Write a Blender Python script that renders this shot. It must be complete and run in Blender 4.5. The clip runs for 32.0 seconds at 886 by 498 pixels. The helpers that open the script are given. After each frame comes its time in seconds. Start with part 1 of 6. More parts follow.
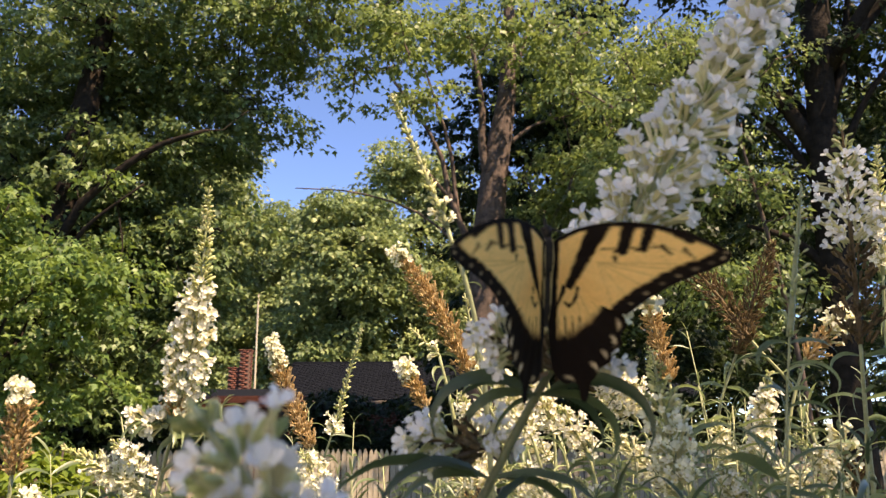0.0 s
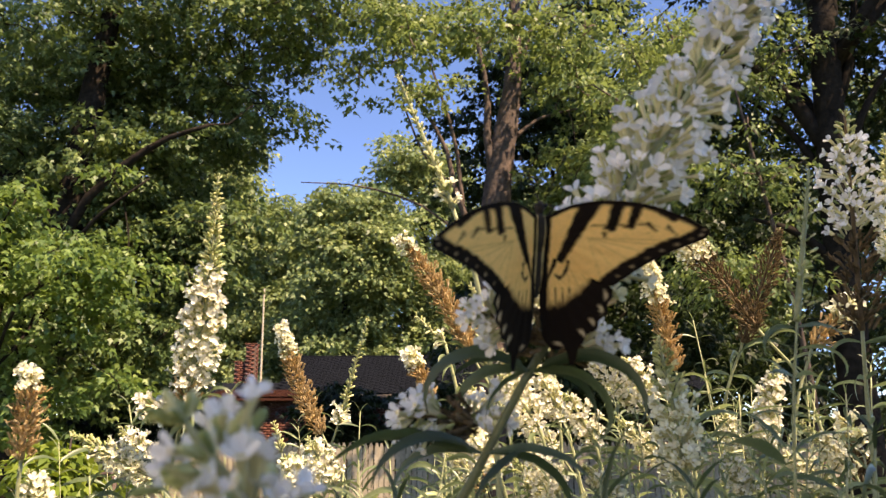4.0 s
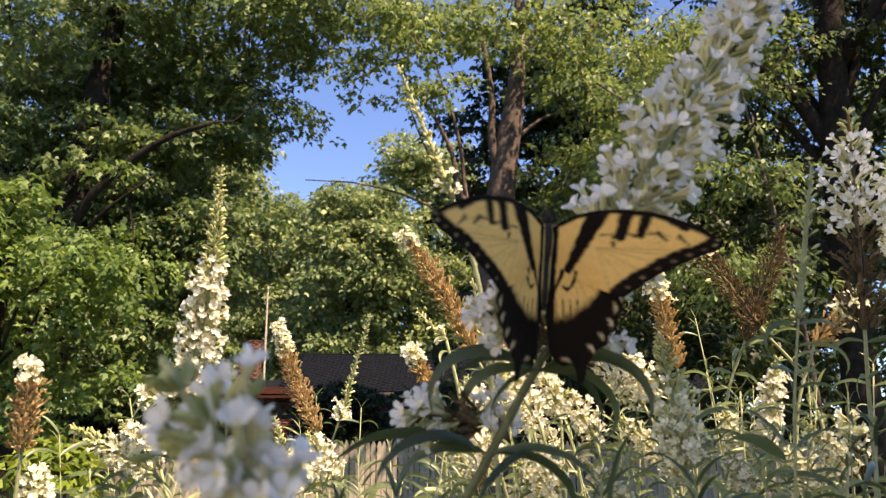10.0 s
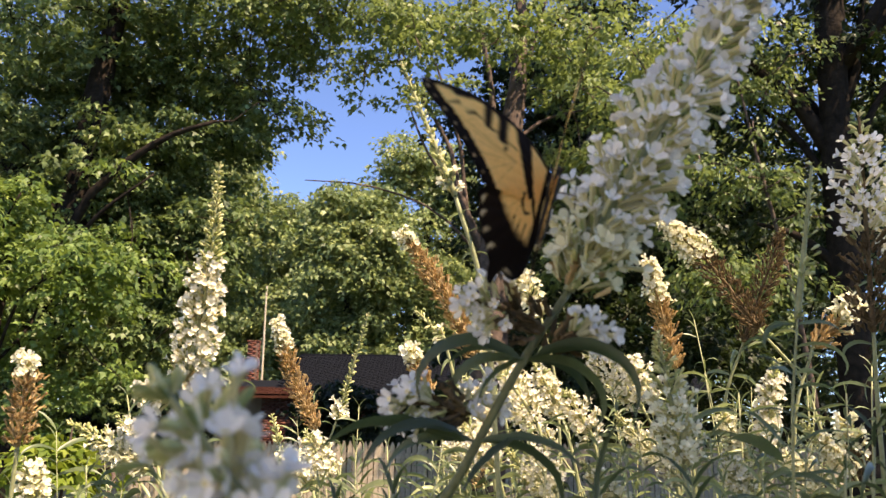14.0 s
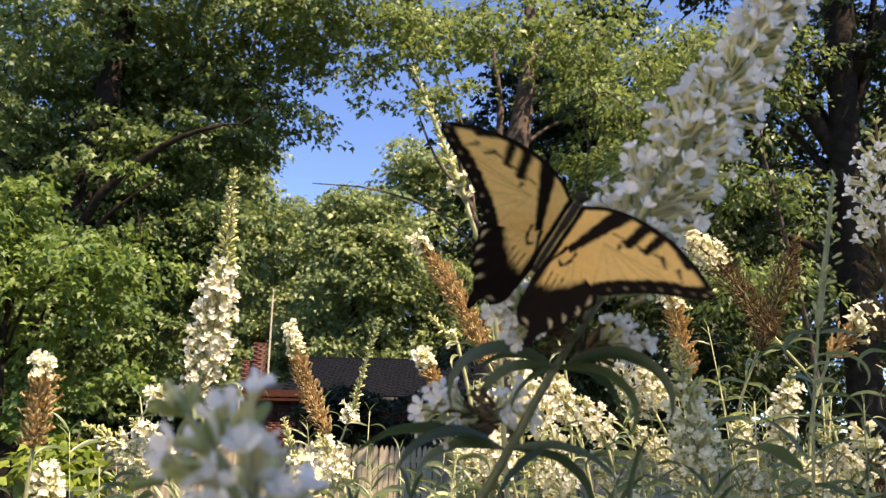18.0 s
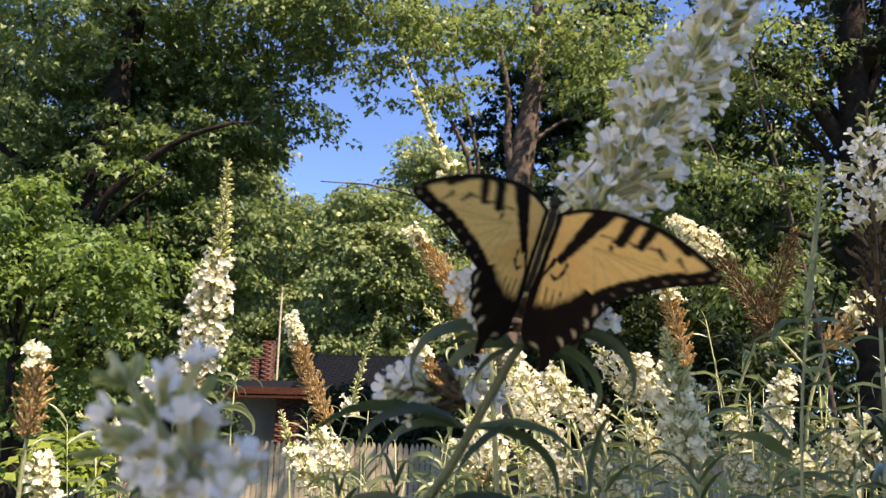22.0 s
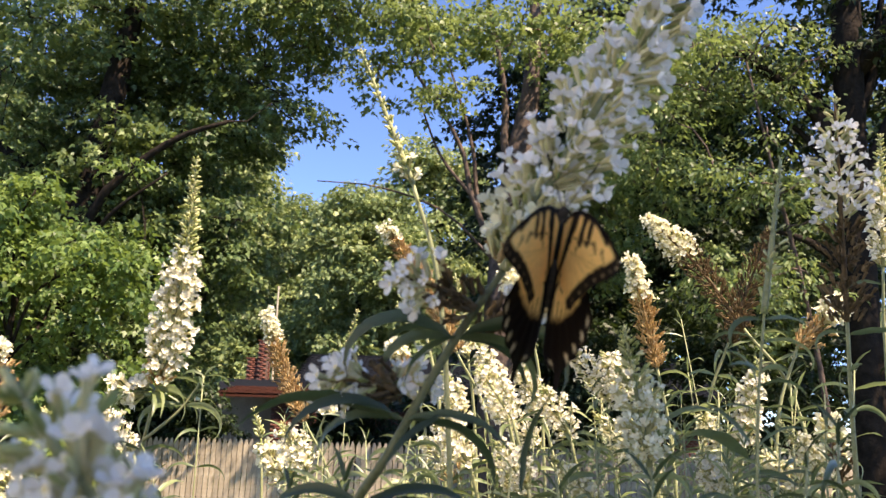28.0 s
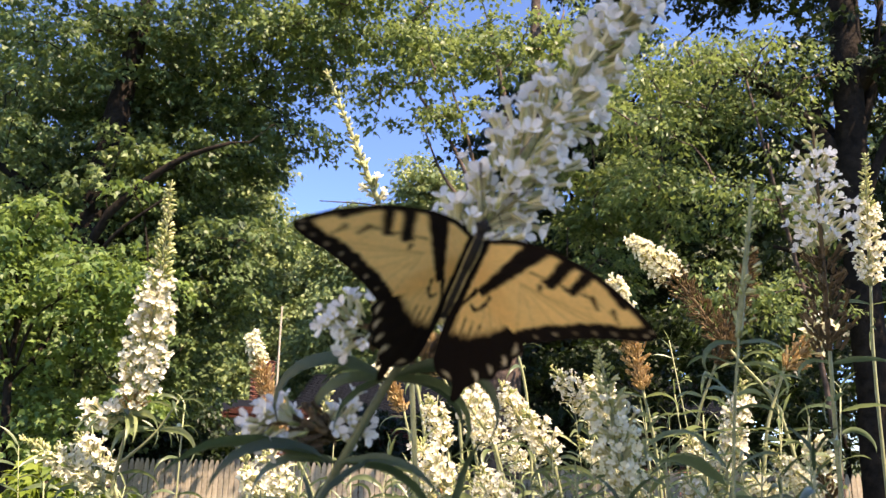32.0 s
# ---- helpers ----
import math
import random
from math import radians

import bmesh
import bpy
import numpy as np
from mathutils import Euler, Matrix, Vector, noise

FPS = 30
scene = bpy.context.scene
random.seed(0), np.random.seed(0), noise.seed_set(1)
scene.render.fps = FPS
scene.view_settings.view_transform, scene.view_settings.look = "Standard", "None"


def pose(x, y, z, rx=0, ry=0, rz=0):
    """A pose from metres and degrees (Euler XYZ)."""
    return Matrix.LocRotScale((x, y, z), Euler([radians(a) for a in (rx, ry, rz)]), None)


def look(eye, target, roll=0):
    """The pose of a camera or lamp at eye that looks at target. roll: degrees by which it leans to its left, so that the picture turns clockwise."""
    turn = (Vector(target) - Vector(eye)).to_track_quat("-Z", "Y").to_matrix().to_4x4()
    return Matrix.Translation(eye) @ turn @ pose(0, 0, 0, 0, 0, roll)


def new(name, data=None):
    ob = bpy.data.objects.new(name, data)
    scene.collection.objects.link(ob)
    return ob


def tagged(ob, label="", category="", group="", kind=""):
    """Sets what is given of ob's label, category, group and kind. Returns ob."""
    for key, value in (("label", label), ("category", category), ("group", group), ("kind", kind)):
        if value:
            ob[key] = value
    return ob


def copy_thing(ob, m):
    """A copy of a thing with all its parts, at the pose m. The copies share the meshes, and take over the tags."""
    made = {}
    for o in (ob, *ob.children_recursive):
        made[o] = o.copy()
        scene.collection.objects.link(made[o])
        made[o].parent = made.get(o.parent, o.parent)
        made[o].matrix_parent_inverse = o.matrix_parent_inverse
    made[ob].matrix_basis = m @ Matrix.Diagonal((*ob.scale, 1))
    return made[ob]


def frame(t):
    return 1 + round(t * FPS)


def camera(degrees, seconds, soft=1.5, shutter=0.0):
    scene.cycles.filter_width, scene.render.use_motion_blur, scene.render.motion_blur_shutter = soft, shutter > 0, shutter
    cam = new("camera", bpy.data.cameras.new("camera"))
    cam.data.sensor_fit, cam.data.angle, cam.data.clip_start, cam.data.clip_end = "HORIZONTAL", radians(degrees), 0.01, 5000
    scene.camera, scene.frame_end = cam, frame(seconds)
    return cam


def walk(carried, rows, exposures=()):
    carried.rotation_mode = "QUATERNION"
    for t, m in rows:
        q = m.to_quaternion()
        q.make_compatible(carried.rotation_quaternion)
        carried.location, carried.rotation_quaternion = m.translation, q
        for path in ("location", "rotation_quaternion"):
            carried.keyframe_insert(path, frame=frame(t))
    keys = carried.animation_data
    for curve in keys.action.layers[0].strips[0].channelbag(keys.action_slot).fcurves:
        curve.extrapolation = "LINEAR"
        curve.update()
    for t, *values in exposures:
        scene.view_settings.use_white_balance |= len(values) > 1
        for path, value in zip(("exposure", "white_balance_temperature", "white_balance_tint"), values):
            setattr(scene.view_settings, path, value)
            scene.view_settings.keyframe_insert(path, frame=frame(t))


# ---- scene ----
# ---------------------------------------------------------------- camera
cam = camera(60, 32.0, soft=1.2)
cam.data.dof.use_dof = True
cam.data.dof.focus_distance = 0.85
cam.data.dof.aperture_fstop = 20.0


def held(x, y, z, pitch, yaw, roll):
    return pose(x, y, z, 90 + pitch, 0, yaw) @ pose(0, 0, 0, 0, 0, roll)


walk(cam, [
    (0, held(-0.0015, -0.0021, 1.6562, 12.862, -0.722, -0.284)),
    (0.5, held(-0.0011, -0.0021, 1.6559, 12.900, -0.656, -0.352)),
    (1, held(-0.0009, -0.0020, 1.6555, 12.858, -0.502, -0.291)),
    (1.5, held(-0.0009, -0.0019, 1.6548, 12.876, -0.471, -0.241)),
    (2, held(-0.0012, -0.0018, 1.6540, 12.850, -0.450, -0.232)),
    (2.5, held(-0.0015, -0.0016, 1.6531, 12.723, -0.353, -0.261)),
    (3, held(-0.0018, -0.0016, 1.6523, 12.596, -0.319, -0.260)),
    (3.5, held(-0.0019, -0.0015, 1.6517, 12.500, -0.289, -0.240)),
    (5.5, held(-0.0029, -0.0008, 1.6516, 12.332, -0.573, -0.276)),
    (6, held(-0.0026, -0.0007, 1.6513, 12.322, -0.647, -0.325)),
    (6.5, held(-0.0021, -0.0006, 1.6509, 12.311, -0.634, -0.339)),
    (7, held(-0.0015, -0.0005, 1.6505, 12.273, -0.467, -0.318)),
    (7.5, held(-0.0009, -0.0004, 1.6502, 12.240, -0.305, -0.225)),
    (8, held(-0.0003, -0.0002, 1.6501, 12.238, -0.188, -0.130)),
    (8.5, held(-0.0000, -0.0001, 1.6500, 12.219, -0.086, -0.028)),
    (9, held(0.0000, 0.0000, 1.6500, 12.222, -0.016, 0.010)),
    (9.5, held(-0.0001, 0.0001, 1.6499, 12.257, -0.012, 0.067)),
    (10, held(-0.0003, 0.0002, 1.6497, 12.322, -0.024, 0.153)),
    (10.5, held(-0.0006, 0.0004, 1.6494, 12.384, -0.015, 0.286)),
    (11, held(-0.0008, 0.0005, 1.6491, 12.403, -0.002, 0.361)),
    (11.5, held(-0.0008, 0.0006, 1.6490, 12.405, 0.022, 0.404)),
    (12, held(-0.0005, 0.0007, 1.6488, 12.425, 0.007, 0.479)),
    (12.5, held(0.0000, 0.0009, 1.6485, 12.471, -0.015, 0.510)),
    (13, held(0.0003, 0.0010, 1.6482, 12.472, -0.054, 0.565)),
    (13.5, held(0.0001, 0.0011, 1.6479, 12.458, -0.075, 0.597)),
    (14, held(-0.0003, 0.0012, 1.6478, 12.439, -0.085, 0.640)),
    (14.5, held(-0.0007, 0.0013, 1.6478, 12.419, -0.055, 0.635)),
    (16.5, held(-0.0068, 0.0020, 1.6487, 12.567, 0.066, 1.077)),
    (17, held(-0.0069, 0.0021, 1.6487, 12.634, 0.155, 1.222)),
    (17.5, held(-0.0068, 0.0021, 1.6486, 12.694, 0.275, 1.281)),
    (18, held(-0.0064, 0.0023, 1.6484, 12.746, 0.411, 1.249)),
    (18.5, held(-0.0058, 0.0024, 1.6481, 12.782, 0.532, 1.220)),
    (19, held(-0.0050, 0.0025, 1.6476, 12.781, 0.706, 1.261)),
    (19.5, held(-0.0039, 0.0026, 1.6470, 12.750, 0.924, 1.299)),
    (20, held(-0.0026, 0.0027, 1.6464, 12.679, 1.106, 1.328)),
    (20.5, held(-0.0010, 0.0029, 1.6459, 12.658, 1.167, 1.332)),
    (21, held(0.0008, 0.0030, 1.6453, 12.657, 1.140, 1.317)),
    (21.5, held(0.0027, 0.0031, 1.6447, 12.640, 1.104, 1.303)),
    (22, held(0.0044, 0.0032, 1.6442, 12.584, 1.084, 1.293)),
    (22.5, held(0.0059, 0.0034, 1.6439, 12.504, 1.053, 1.222)),
    (23, held(0.0069, 0.0035, 1.6437, 12.419, 1.023, 1.131)),
    (23.5, held(0.0076, 0.0036, 1.6436, 12.373, 1.039, 1.143)),
    (24, held(0.0081, 0.0037, 1.6436, 12.240, 1.082, 0.831)),
    (24.5, held(0.0086, 0.0039, 1.6436, 12.244, 1.076, 0.760)),
    (25, held(0.0092, 0.0039, 1.6435, 12.334, 1.118, 0.982)),
    (25.5, held(0.0098, 0.0040, 1.6432, 12.447, 1.173, 1.157)),
    (27.5, held(0.0224, 0.0047, 1.6414, 12.501, 0.931, 1.595)),
    (28, held(0.0240, 0.0048, 1.6427, 12.616, 0.874, 1.590)),
    (28.5, held(0.0260, 0.0049, 1.6445, 13.028, 0.821, 1.649)),
    (29, held(0.0283, 0.0050, 1.6464, 13.621, 0.838, 1.647)),
    (29.5, held(0.0310, 0.0051, 1.6477, 14.034, 0.871, 1.612)),
    (30, held(0.0337, 0.0052, 1.6481, 14.195, 0.862, 1.601)),
    (30.5, held(0.0361, 0.0054, 1.6479, 14.216, 0.852, 1.453)),
    (31, held(0.0378, 0.0055, 1.6474, 14.197, 1.038, 1.408)),
    (31.5, held(0.0389, 0.0056, 1.6469, 14.046, 1.199, 1.287)),
    (32, held(0.0395, 0.0056, 1.6466, 14.007, 1.176, 1.232)),
], exposures=[(0.0, 1.43, 8800, 21), (18.0, 1.45, 8300, 20), (24.0, 1.43, 7750, 18), (32.0, 1.70, 7900, 22)])

# ---------------------------------------------------------------- light
SUN_EL, SUN_AZ = radians(55), radians(50)      # height, and how far to the right of straight behind
world = bpy.data.worlds.new("sky")
scene.world = world
world.use_nodes = True
wn = world.node_tree
sky = wn.nodes.new("ShaderNodeTexSky")
sky.sky_type, sky.sun_disc = "NISHITA", False
sky.sun_elevation, sky.sun_rotation = SUN_EL, radians(180) - SUN_AZ
sky.altitude, sky.air_density, sky.dust_density, sky.ozone_density = 3500, 0.8, 0.15, 10.0
wn.links.new(sky.outputs[0], wn.nodes["Background"].inputs[0])
wn.nodes["Background"].inputs[1].default_value = 0.17
sun = new("sun", bpy.data.lights.new("sun", "SUN"))
sun.data.energy, sun.data.angle, sun.data.color = 5.0, radians(0.53), (1.0, 0.92, 0.78)
SUN_DIR = Vector((math.sin(SUN_AZ) * math.cos(SUN_EL), -math.cos(SUN_AZ) * math.cos(SUN_EL), math.sin(SUN_EL)))
sun.matrix_world = look(SUN_DIR * 30, (0, 0, 0))

# ---------------------------------------------------------------- materials


def nodes_of(name):
    m = bpy.data.materials.new(name)
    m.use_nodes = True
    nt = m.node_tree
    return m, nt, nt.nodes["Principled BSDF"]


def link(nt, a, b):
    nt.links.new(a, b)


def ramp(nt, fac, *stops):
    r = nt.nodes.new("ShaderNodeValToRGB")
    e = r.color_ramp.elements
    while len(e) < len(stops):
        e.new(0.5)
    for k, (p, c) in zip(e, stops):
        k.position, k.color = p, (*c, 1)
    link(nt, fac, r.inputs[0])
    return r.outputs[0]


def noise_fac(nt, scale, detail=4, rough=0.6, coords="Object"):
    tc = nt.nodes.new("ShaderNodeTexCoord")
    n = nt.nodes.new("ShaderNodeTexNoise")
    n.inputs["Scale"].default_value, n.inputs["Detail"].default_value, n.inputs["Roughness"].default_value = scale, detail, rough
    link(nt, tc.outputs[coords], n.inputs["Vector"])
    return n.outputs["Fac"]


def mix(nt, fac, a, b, kind="MIX"):
    m = nt.nodes.new("ShaderNodeMix")
    m.data_type, m.blend_type = "RGBA", kind
    for sock, v in ((m.inputs[0], fac), (m.inputs[6], a), (m.inputs[7], b)):
        if isinstance(v, bpy.types.NodeSocket):
            link(nt, v, sock)
        elif isinstance(v, (int, float)):
            sock.default_value = v
        else:
            sock.default_value = (*v, 1)
    return m.outputs[2]


def bump(nt, bsdf, height, strength, dist=0.01):
    b = nt.nodes.new("ShaderNodeBump")
    b.inputs["Strength"].default_value, b.inputs["Distance"].default_value = strength, dist
    link(nt, height, b.inputs["Height"])
    link(nt, b.outputs[0], bsdf.inputs["Normal"])


def rand(nt, kind):
    if kind == "island":
        return nt.nodes.new("ShaderNodeNewGeometry").outputs["Random Per Island"]
    return nt.nodes.new("ShaderNodeObjectInfo").outputs["Random"]


def leafy(name, dark, mid, light, through_light, trans=0.4, rough=0.5, kind="island", scale=60, spec=0.35, mottle=0.45, patch=0.0):
    """Leaf or petal: a diffuse sheet that lets part of the light through."""
    m, nt, p = nodes_of(name)
    c = ramp(nt, rand(nt, kind), (0.0, dark), (0.5, mid), (1.0, light))
    n = noise_fac(nt, scale, 3)
    c = mix(nt, mottle, c, ramp(nt, n, (0.3, (0.45, 0.45, 0.45)), (0.7, (1.0, 1.0, 1.0))), "MULTIPLY")
    if patch:
        c = mix(nt, 0.8, c, ramp(nt, noise_fac(nt, patch, 2), (0.33, (0.62, 0.74, 0.72)), (0.5, (0.95, 0.97, 0.9)), (0.68, (1.25, 1.12, 0.9))), "MULTIPLY")
    link(nt, c, p.inputs["Base Color"])
    p.inputs["Roughness"].default_value = rough
    p.inputs["Specular IOR Level"].default_value = spec
    t = nt.nodes.new("ShaderNodeBsdfTranslucent")
    link(nt, mix(nt, 0.6, c, through_light), t.inputs["Color"])
    s = nt.nodes.new("ShaderNodeMixShader")
    s.inputs[0].default_value = trans
    link(nt, p.outputs[0], s.inputs[1])
    link(nt, t.outputs[0], s.inputs[2])
    link(nt, s.outputs[0], nt.nodes["Material Output"].inputs["Surface"])
    return m


def plain(name, a, b, scale, rough=0.7, bump_strength=0.3, bump_dist=0.005, detail=5, kind=None, spec=0.4):
    m, nt, p = nodes_of(name)
    n = noise_fac(nt, scale, detail)
    c = ramp(nt, n, (0.3, a), (0.7, b))
    big = noise_fac(nt, scale * 0.13, 2)
    c = mix(nt, 0.5, c, ramp(nt, big, (0.3, (0.6, 0.6, 0.6)), (0.7, (1, 1, 1))), "MULTIPLY")
    if kind:
        c = mix(nt, 0.6, c, ramp(nt, rand(nt, kind), (0.0, (0.55, 0.55, 0.55)), (1.0, (1.1, 1.1, 1.1))), "MULTIPLY")
    link(nt, c, p.inputs["Base Color"])
    p.inputs["Roughness"].default_value = rough
    p.inputs["Specular IOR Level"].default_value = spec
    if bump_strength:
        bump(nt, p, n, bump_strength, bump_dist)
    return m


M_MAPLE = leafy("maple_leaf", (0.052, 0.086, 0.033), (0.102, 0.156, 0.056), (0.205, 0.27, 0.10), (0.26, 0.36, 0.09), 0.27, 0.5, spec=0.45, patch=0.9)
M_ASH = leafy("ash_leaf", (0.055, 0.095, 0.034), (0.12, 0.178, 0.062), (0.27, 0.325, 0.12), (0.34, 0.44, 0.12), 0.36, 0.5, spec=0.45, patch=0.9)
# shade put into the colour: near-black leaves for trees standing in shade
M_SHADELEAF = leafy("shade_darkened_leaf", (0.010, 0.022, 0.008), (0.020, 0.038, 0.011), (0.038, 0.060, 0.016), (0.06, 0.10, 0.015), 0.2, patch=0.8)
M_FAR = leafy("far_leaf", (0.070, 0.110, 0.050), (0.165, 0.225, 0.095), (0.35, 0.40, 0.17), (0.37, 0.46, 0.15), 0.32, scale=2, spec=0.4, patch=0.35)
M_YOUNG = leafy("young_maple_leaf", (0.05, 0.095, 0.026), (0.105, 0.175, 0.045), (0.22, 0.30, 0.085), (0.30, 0.43, 0.08), 0.34, 0.5, spec=0.45, patch=1.1)
M_SAP = leafy("sapling_leaf", (0.10, 0.16, 0.02), (0.16, 0.22, 0.03), (0.24, 0.29, 0.05), (0.30, 0.38, 0.04), 0.35)
M_BUDDLEAF = leafy("bush_leaf", (0.050, 0.080, 0.032), (0.125, 0.165, 0.070), (0.30, 0.34, 0.16), (0.36, 0.45, 0.17), 0.28, 0.42, "object", 300, 0.6)
# copy of the bush leaf with shade put into its colour
M_SHADEBUSH = leafy("shaded_bush_leaf", (0.020, 0.036, 0.018), (0.036, 0.060, 0.028), (0.070, 0.10, 0.045), (0.16, 0.24, 0.07), 0.22, 0.42, "object", 300, 0.5)
M_PETAL = leafy("petal", (0.84, 0.81, 0.77), (0.87, 0.85, 0.83), (0.90, 0.89, 0.88), (0.89, 0.86, 0.79), 0.40, 0.6, "object", 500, 0.2, 0.14)
# white petal again for sunlit spikes, the warm glow put into its cream
M_SUNPETAL = leafy("sunlit_cream_petal", (0.84, 0.80, 0.64), (0.87, 0.84, 0.72), (0.89, 0.87, 0.79), (0.88, 0.84, 0.66), 0.40, 0.6, "object", 500, 0.2, 0.14)
M_PETALS = leafy("petal_mass", (0.78, 0.75, 0.52), (0.84, 0.82, 0.64), (0.88, 0.87, 0.79), (0.86, 0.83, 0.58), 0.40, 0.6, "island", 500, 0.2, 0.14)
M_TUBE = leafy("floret_tube", (0.58, 0.53, 0.28), (0.68, 0.64, 0.38), (0.77, 0.73, 0.50), (0.72, 0.66, 0.36), 0.35, 0.6, "object", 500, 0.2, 0.2)
M_THROAT = plain("throat", (0.62, 0.54, 0.28), (0.72, 0.64, 0.38), 900, 0.7, 0)
M_BUD = leafy("flower_bud", (0.20, 0.26, 0.10), (0.50, 0.52, 0.23), (0.80, 0.76, 0.46), (0.66, 0.66, 0.27), 0.32, 0.6, "island", 500, 0.2, 0.2)
M_DRY = leafy("dry_floret", (0.38, 0.24, 0.11), (0.58, 0.41, 0.20), (0.74, 0.57, 0.34), (0.50, 0.32, 0.12), 0.22, 0.8, "island", 500, 0.15)
M_DRYDARK = leafy("withered_floret", (0.08, 0.060, 0.036), (0.15, 0.105, 0.06), (0.26, 0.18, 0.10), (0.24, 0.16, 0.07), 0.18, 0.8, "island", 500, 0.15)
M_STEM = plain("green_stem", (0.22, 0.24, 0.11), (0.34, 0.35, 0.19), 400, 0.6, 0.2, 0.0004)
# the green stem again, its colour lowered to stand for shade
M_SHADESTEM = plain("shaded_stem", (0.085, 0.10, 0.045), (0.15, 0.16, 0.075), 400, 0.6, 0.2, 0.0004)
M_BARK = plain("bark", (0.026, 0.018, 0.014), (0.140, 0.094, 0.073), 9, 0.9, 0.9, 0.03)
# second bark, darkened in its colour to stand for shade
M_SHADEBARK = plain("shaded_bark", (0.010, 0.008, 0.006), (0.034, 0.025, 0.019), 9, 0.95, 0.9, 0.03, spec=0.1)
M_LAWN = plain("lawn", (0.040, 0.062, 0.018), (0.085, 0.105, 0.032), 3.0, 0.95, 0.6, 0.03)
M_FENCE = plain("fence_wood", (0.30, 0.24, 0.165), (0.50, 0.42, 0.31), 14, 0.85, 0.3, 0.003, kind="object")
M_BRICK = plain("brick", (0.12, 0.040, 0.027), (0.23, 0.08, 0.054), 18, 0.9, 0.4, 0.004, kind="object")
M_MORTAR = plain("mortar", (0.25, 0.21, 0.18), (0.36, 0.31, 0.27), 30, 0.95, 0.4, 0.003)
M_CHIMNEY = plain("sooty_mortar", (0.12, 0.070, 0.055), (0.20, 0.12, 0.09), 30, 0.95, 0.4, 0.003)
M_SHINGLE = plain("shingle", (0.004, 0.005, 0.008), (0.014, 0.017, 0.024), 16, 0.95, 0.5, 0.004, kind="object", spec=0.08)
M_WINGTILE = plain("wing_shingle", (0.045, 0.016, 0.012), (0.095, 0.035, 0.024), 16, 0.95, 0.5, 0.004, kind="object", spec=0.1)
M_WHITE = plain("white_paint", (0.70, 0.70, 0.68), (0.82, 0.82, 0.80), 8, 0.5, 0.1, 0.001)
M_GUTTER = plain("gutter_paint", (0.09, 0.075, 0.06), (0.15, 0.12, 0.10), 12, 0.6, 0.1, 0.001)
M_METAL = plain("pole_metal", (0.42, 0.36, 0.26), (0.58, 0.50, 0.38), 20, 0.5, 0.1, 0.001)
# for the added walls out of view; its paleness sets the bounced light
M_SIDING = plain("plain_siding", (0.70, 0.68, 0.64), (0.80, 0.78, 0.74), 5, 0.8, 0.2, 0.002)
M_SOIL = plain("soil", (0.035, 0.024, 0.016), (0.085, 0.06, 0.04), 20, 0.95, 0.8, 0.02)


def glass_mat():
    m, nt, p = nodes_of("window_glass")
    p.inputs["Base Color"].default_value = (0.02, 0.025, 0.03, 1)
    p.inputs["Roughness"].default_value = 0.05
    return m


M_GLASS = glass_mat()

# ---------------------------------------------------------------- building blocks


def mesh_from(name, verts, faces, mats, indices=None, smooth=False):
    me = bpy.data.meshes.new(name)
    me.from_pydata([tuple(v) for v in verts], [], faces)
    for m in (mats if isinstance(mats, (list, tuple)) else [mats]):
        me.materials.append(m)
    if indices is not None:
        me.polygons.foreach_set("material_index", np.asarray(indices, dtype=np.int32))
    if smooth:
        me.polygons.foreach_set("use_smooth", np.ones(len(me.polygons), dtype=bool))
    me.update()
    return me


def thing(name, label, category, group="", kind="", at=(0, 0, 0)):
    ob = new(name)
    ob.location = at
    ob.empty_display_size = 0.05
    return tagged(ob, label, category, group, kind)


def put(name, me, parent=None, m=None, label="", kind=""):
    ob = new(name, me)
    if parent is not None:
        ob.parent = parent
    if m is not None:
        ob.matrix_basis = m
    if label or kind:
        tagged(ob, label, kind=kind)
    return ob


def part(name, bm, material, parent, label=""):
    me = bpy.data.meshes.new(name)
    bm.to_mesh(me)
    bm.free()
    me.materials.append(material)
    return put(name, me, parent, label=label)


def box_bm(x0, y0, z0, x1, y1, z1, bevel=0.0):
    bm = bmesh.new()
    bmesh.ops.create_cube(bm, size=1.0)
    bmesh.ops.scale(bm, vec=(x1 - x0, y1 - y0, z1 - z0), verts=bm.verts)
    bmesh.ops.translate(bm, vec=((x0 + x1) / 2, (y0 + y1) / 2, (z0 + z1) / 2), verts=bm.verts)
    if bevel:
        bmesh.ops.bevel(bm, geom=bm.edges[:], offset=bevel, segments=2, affect="EDGES", profile=0.5)
    return bm


def frame_of(d):
    d = np.asarray(d, float) / (np.linalg.norm(d) + 1e-12)
    a = np.cross(d, (0.31, 0.87, 0.38))
    a /= np.linalg.norm(a)
    return a, np.cross(d, a), d


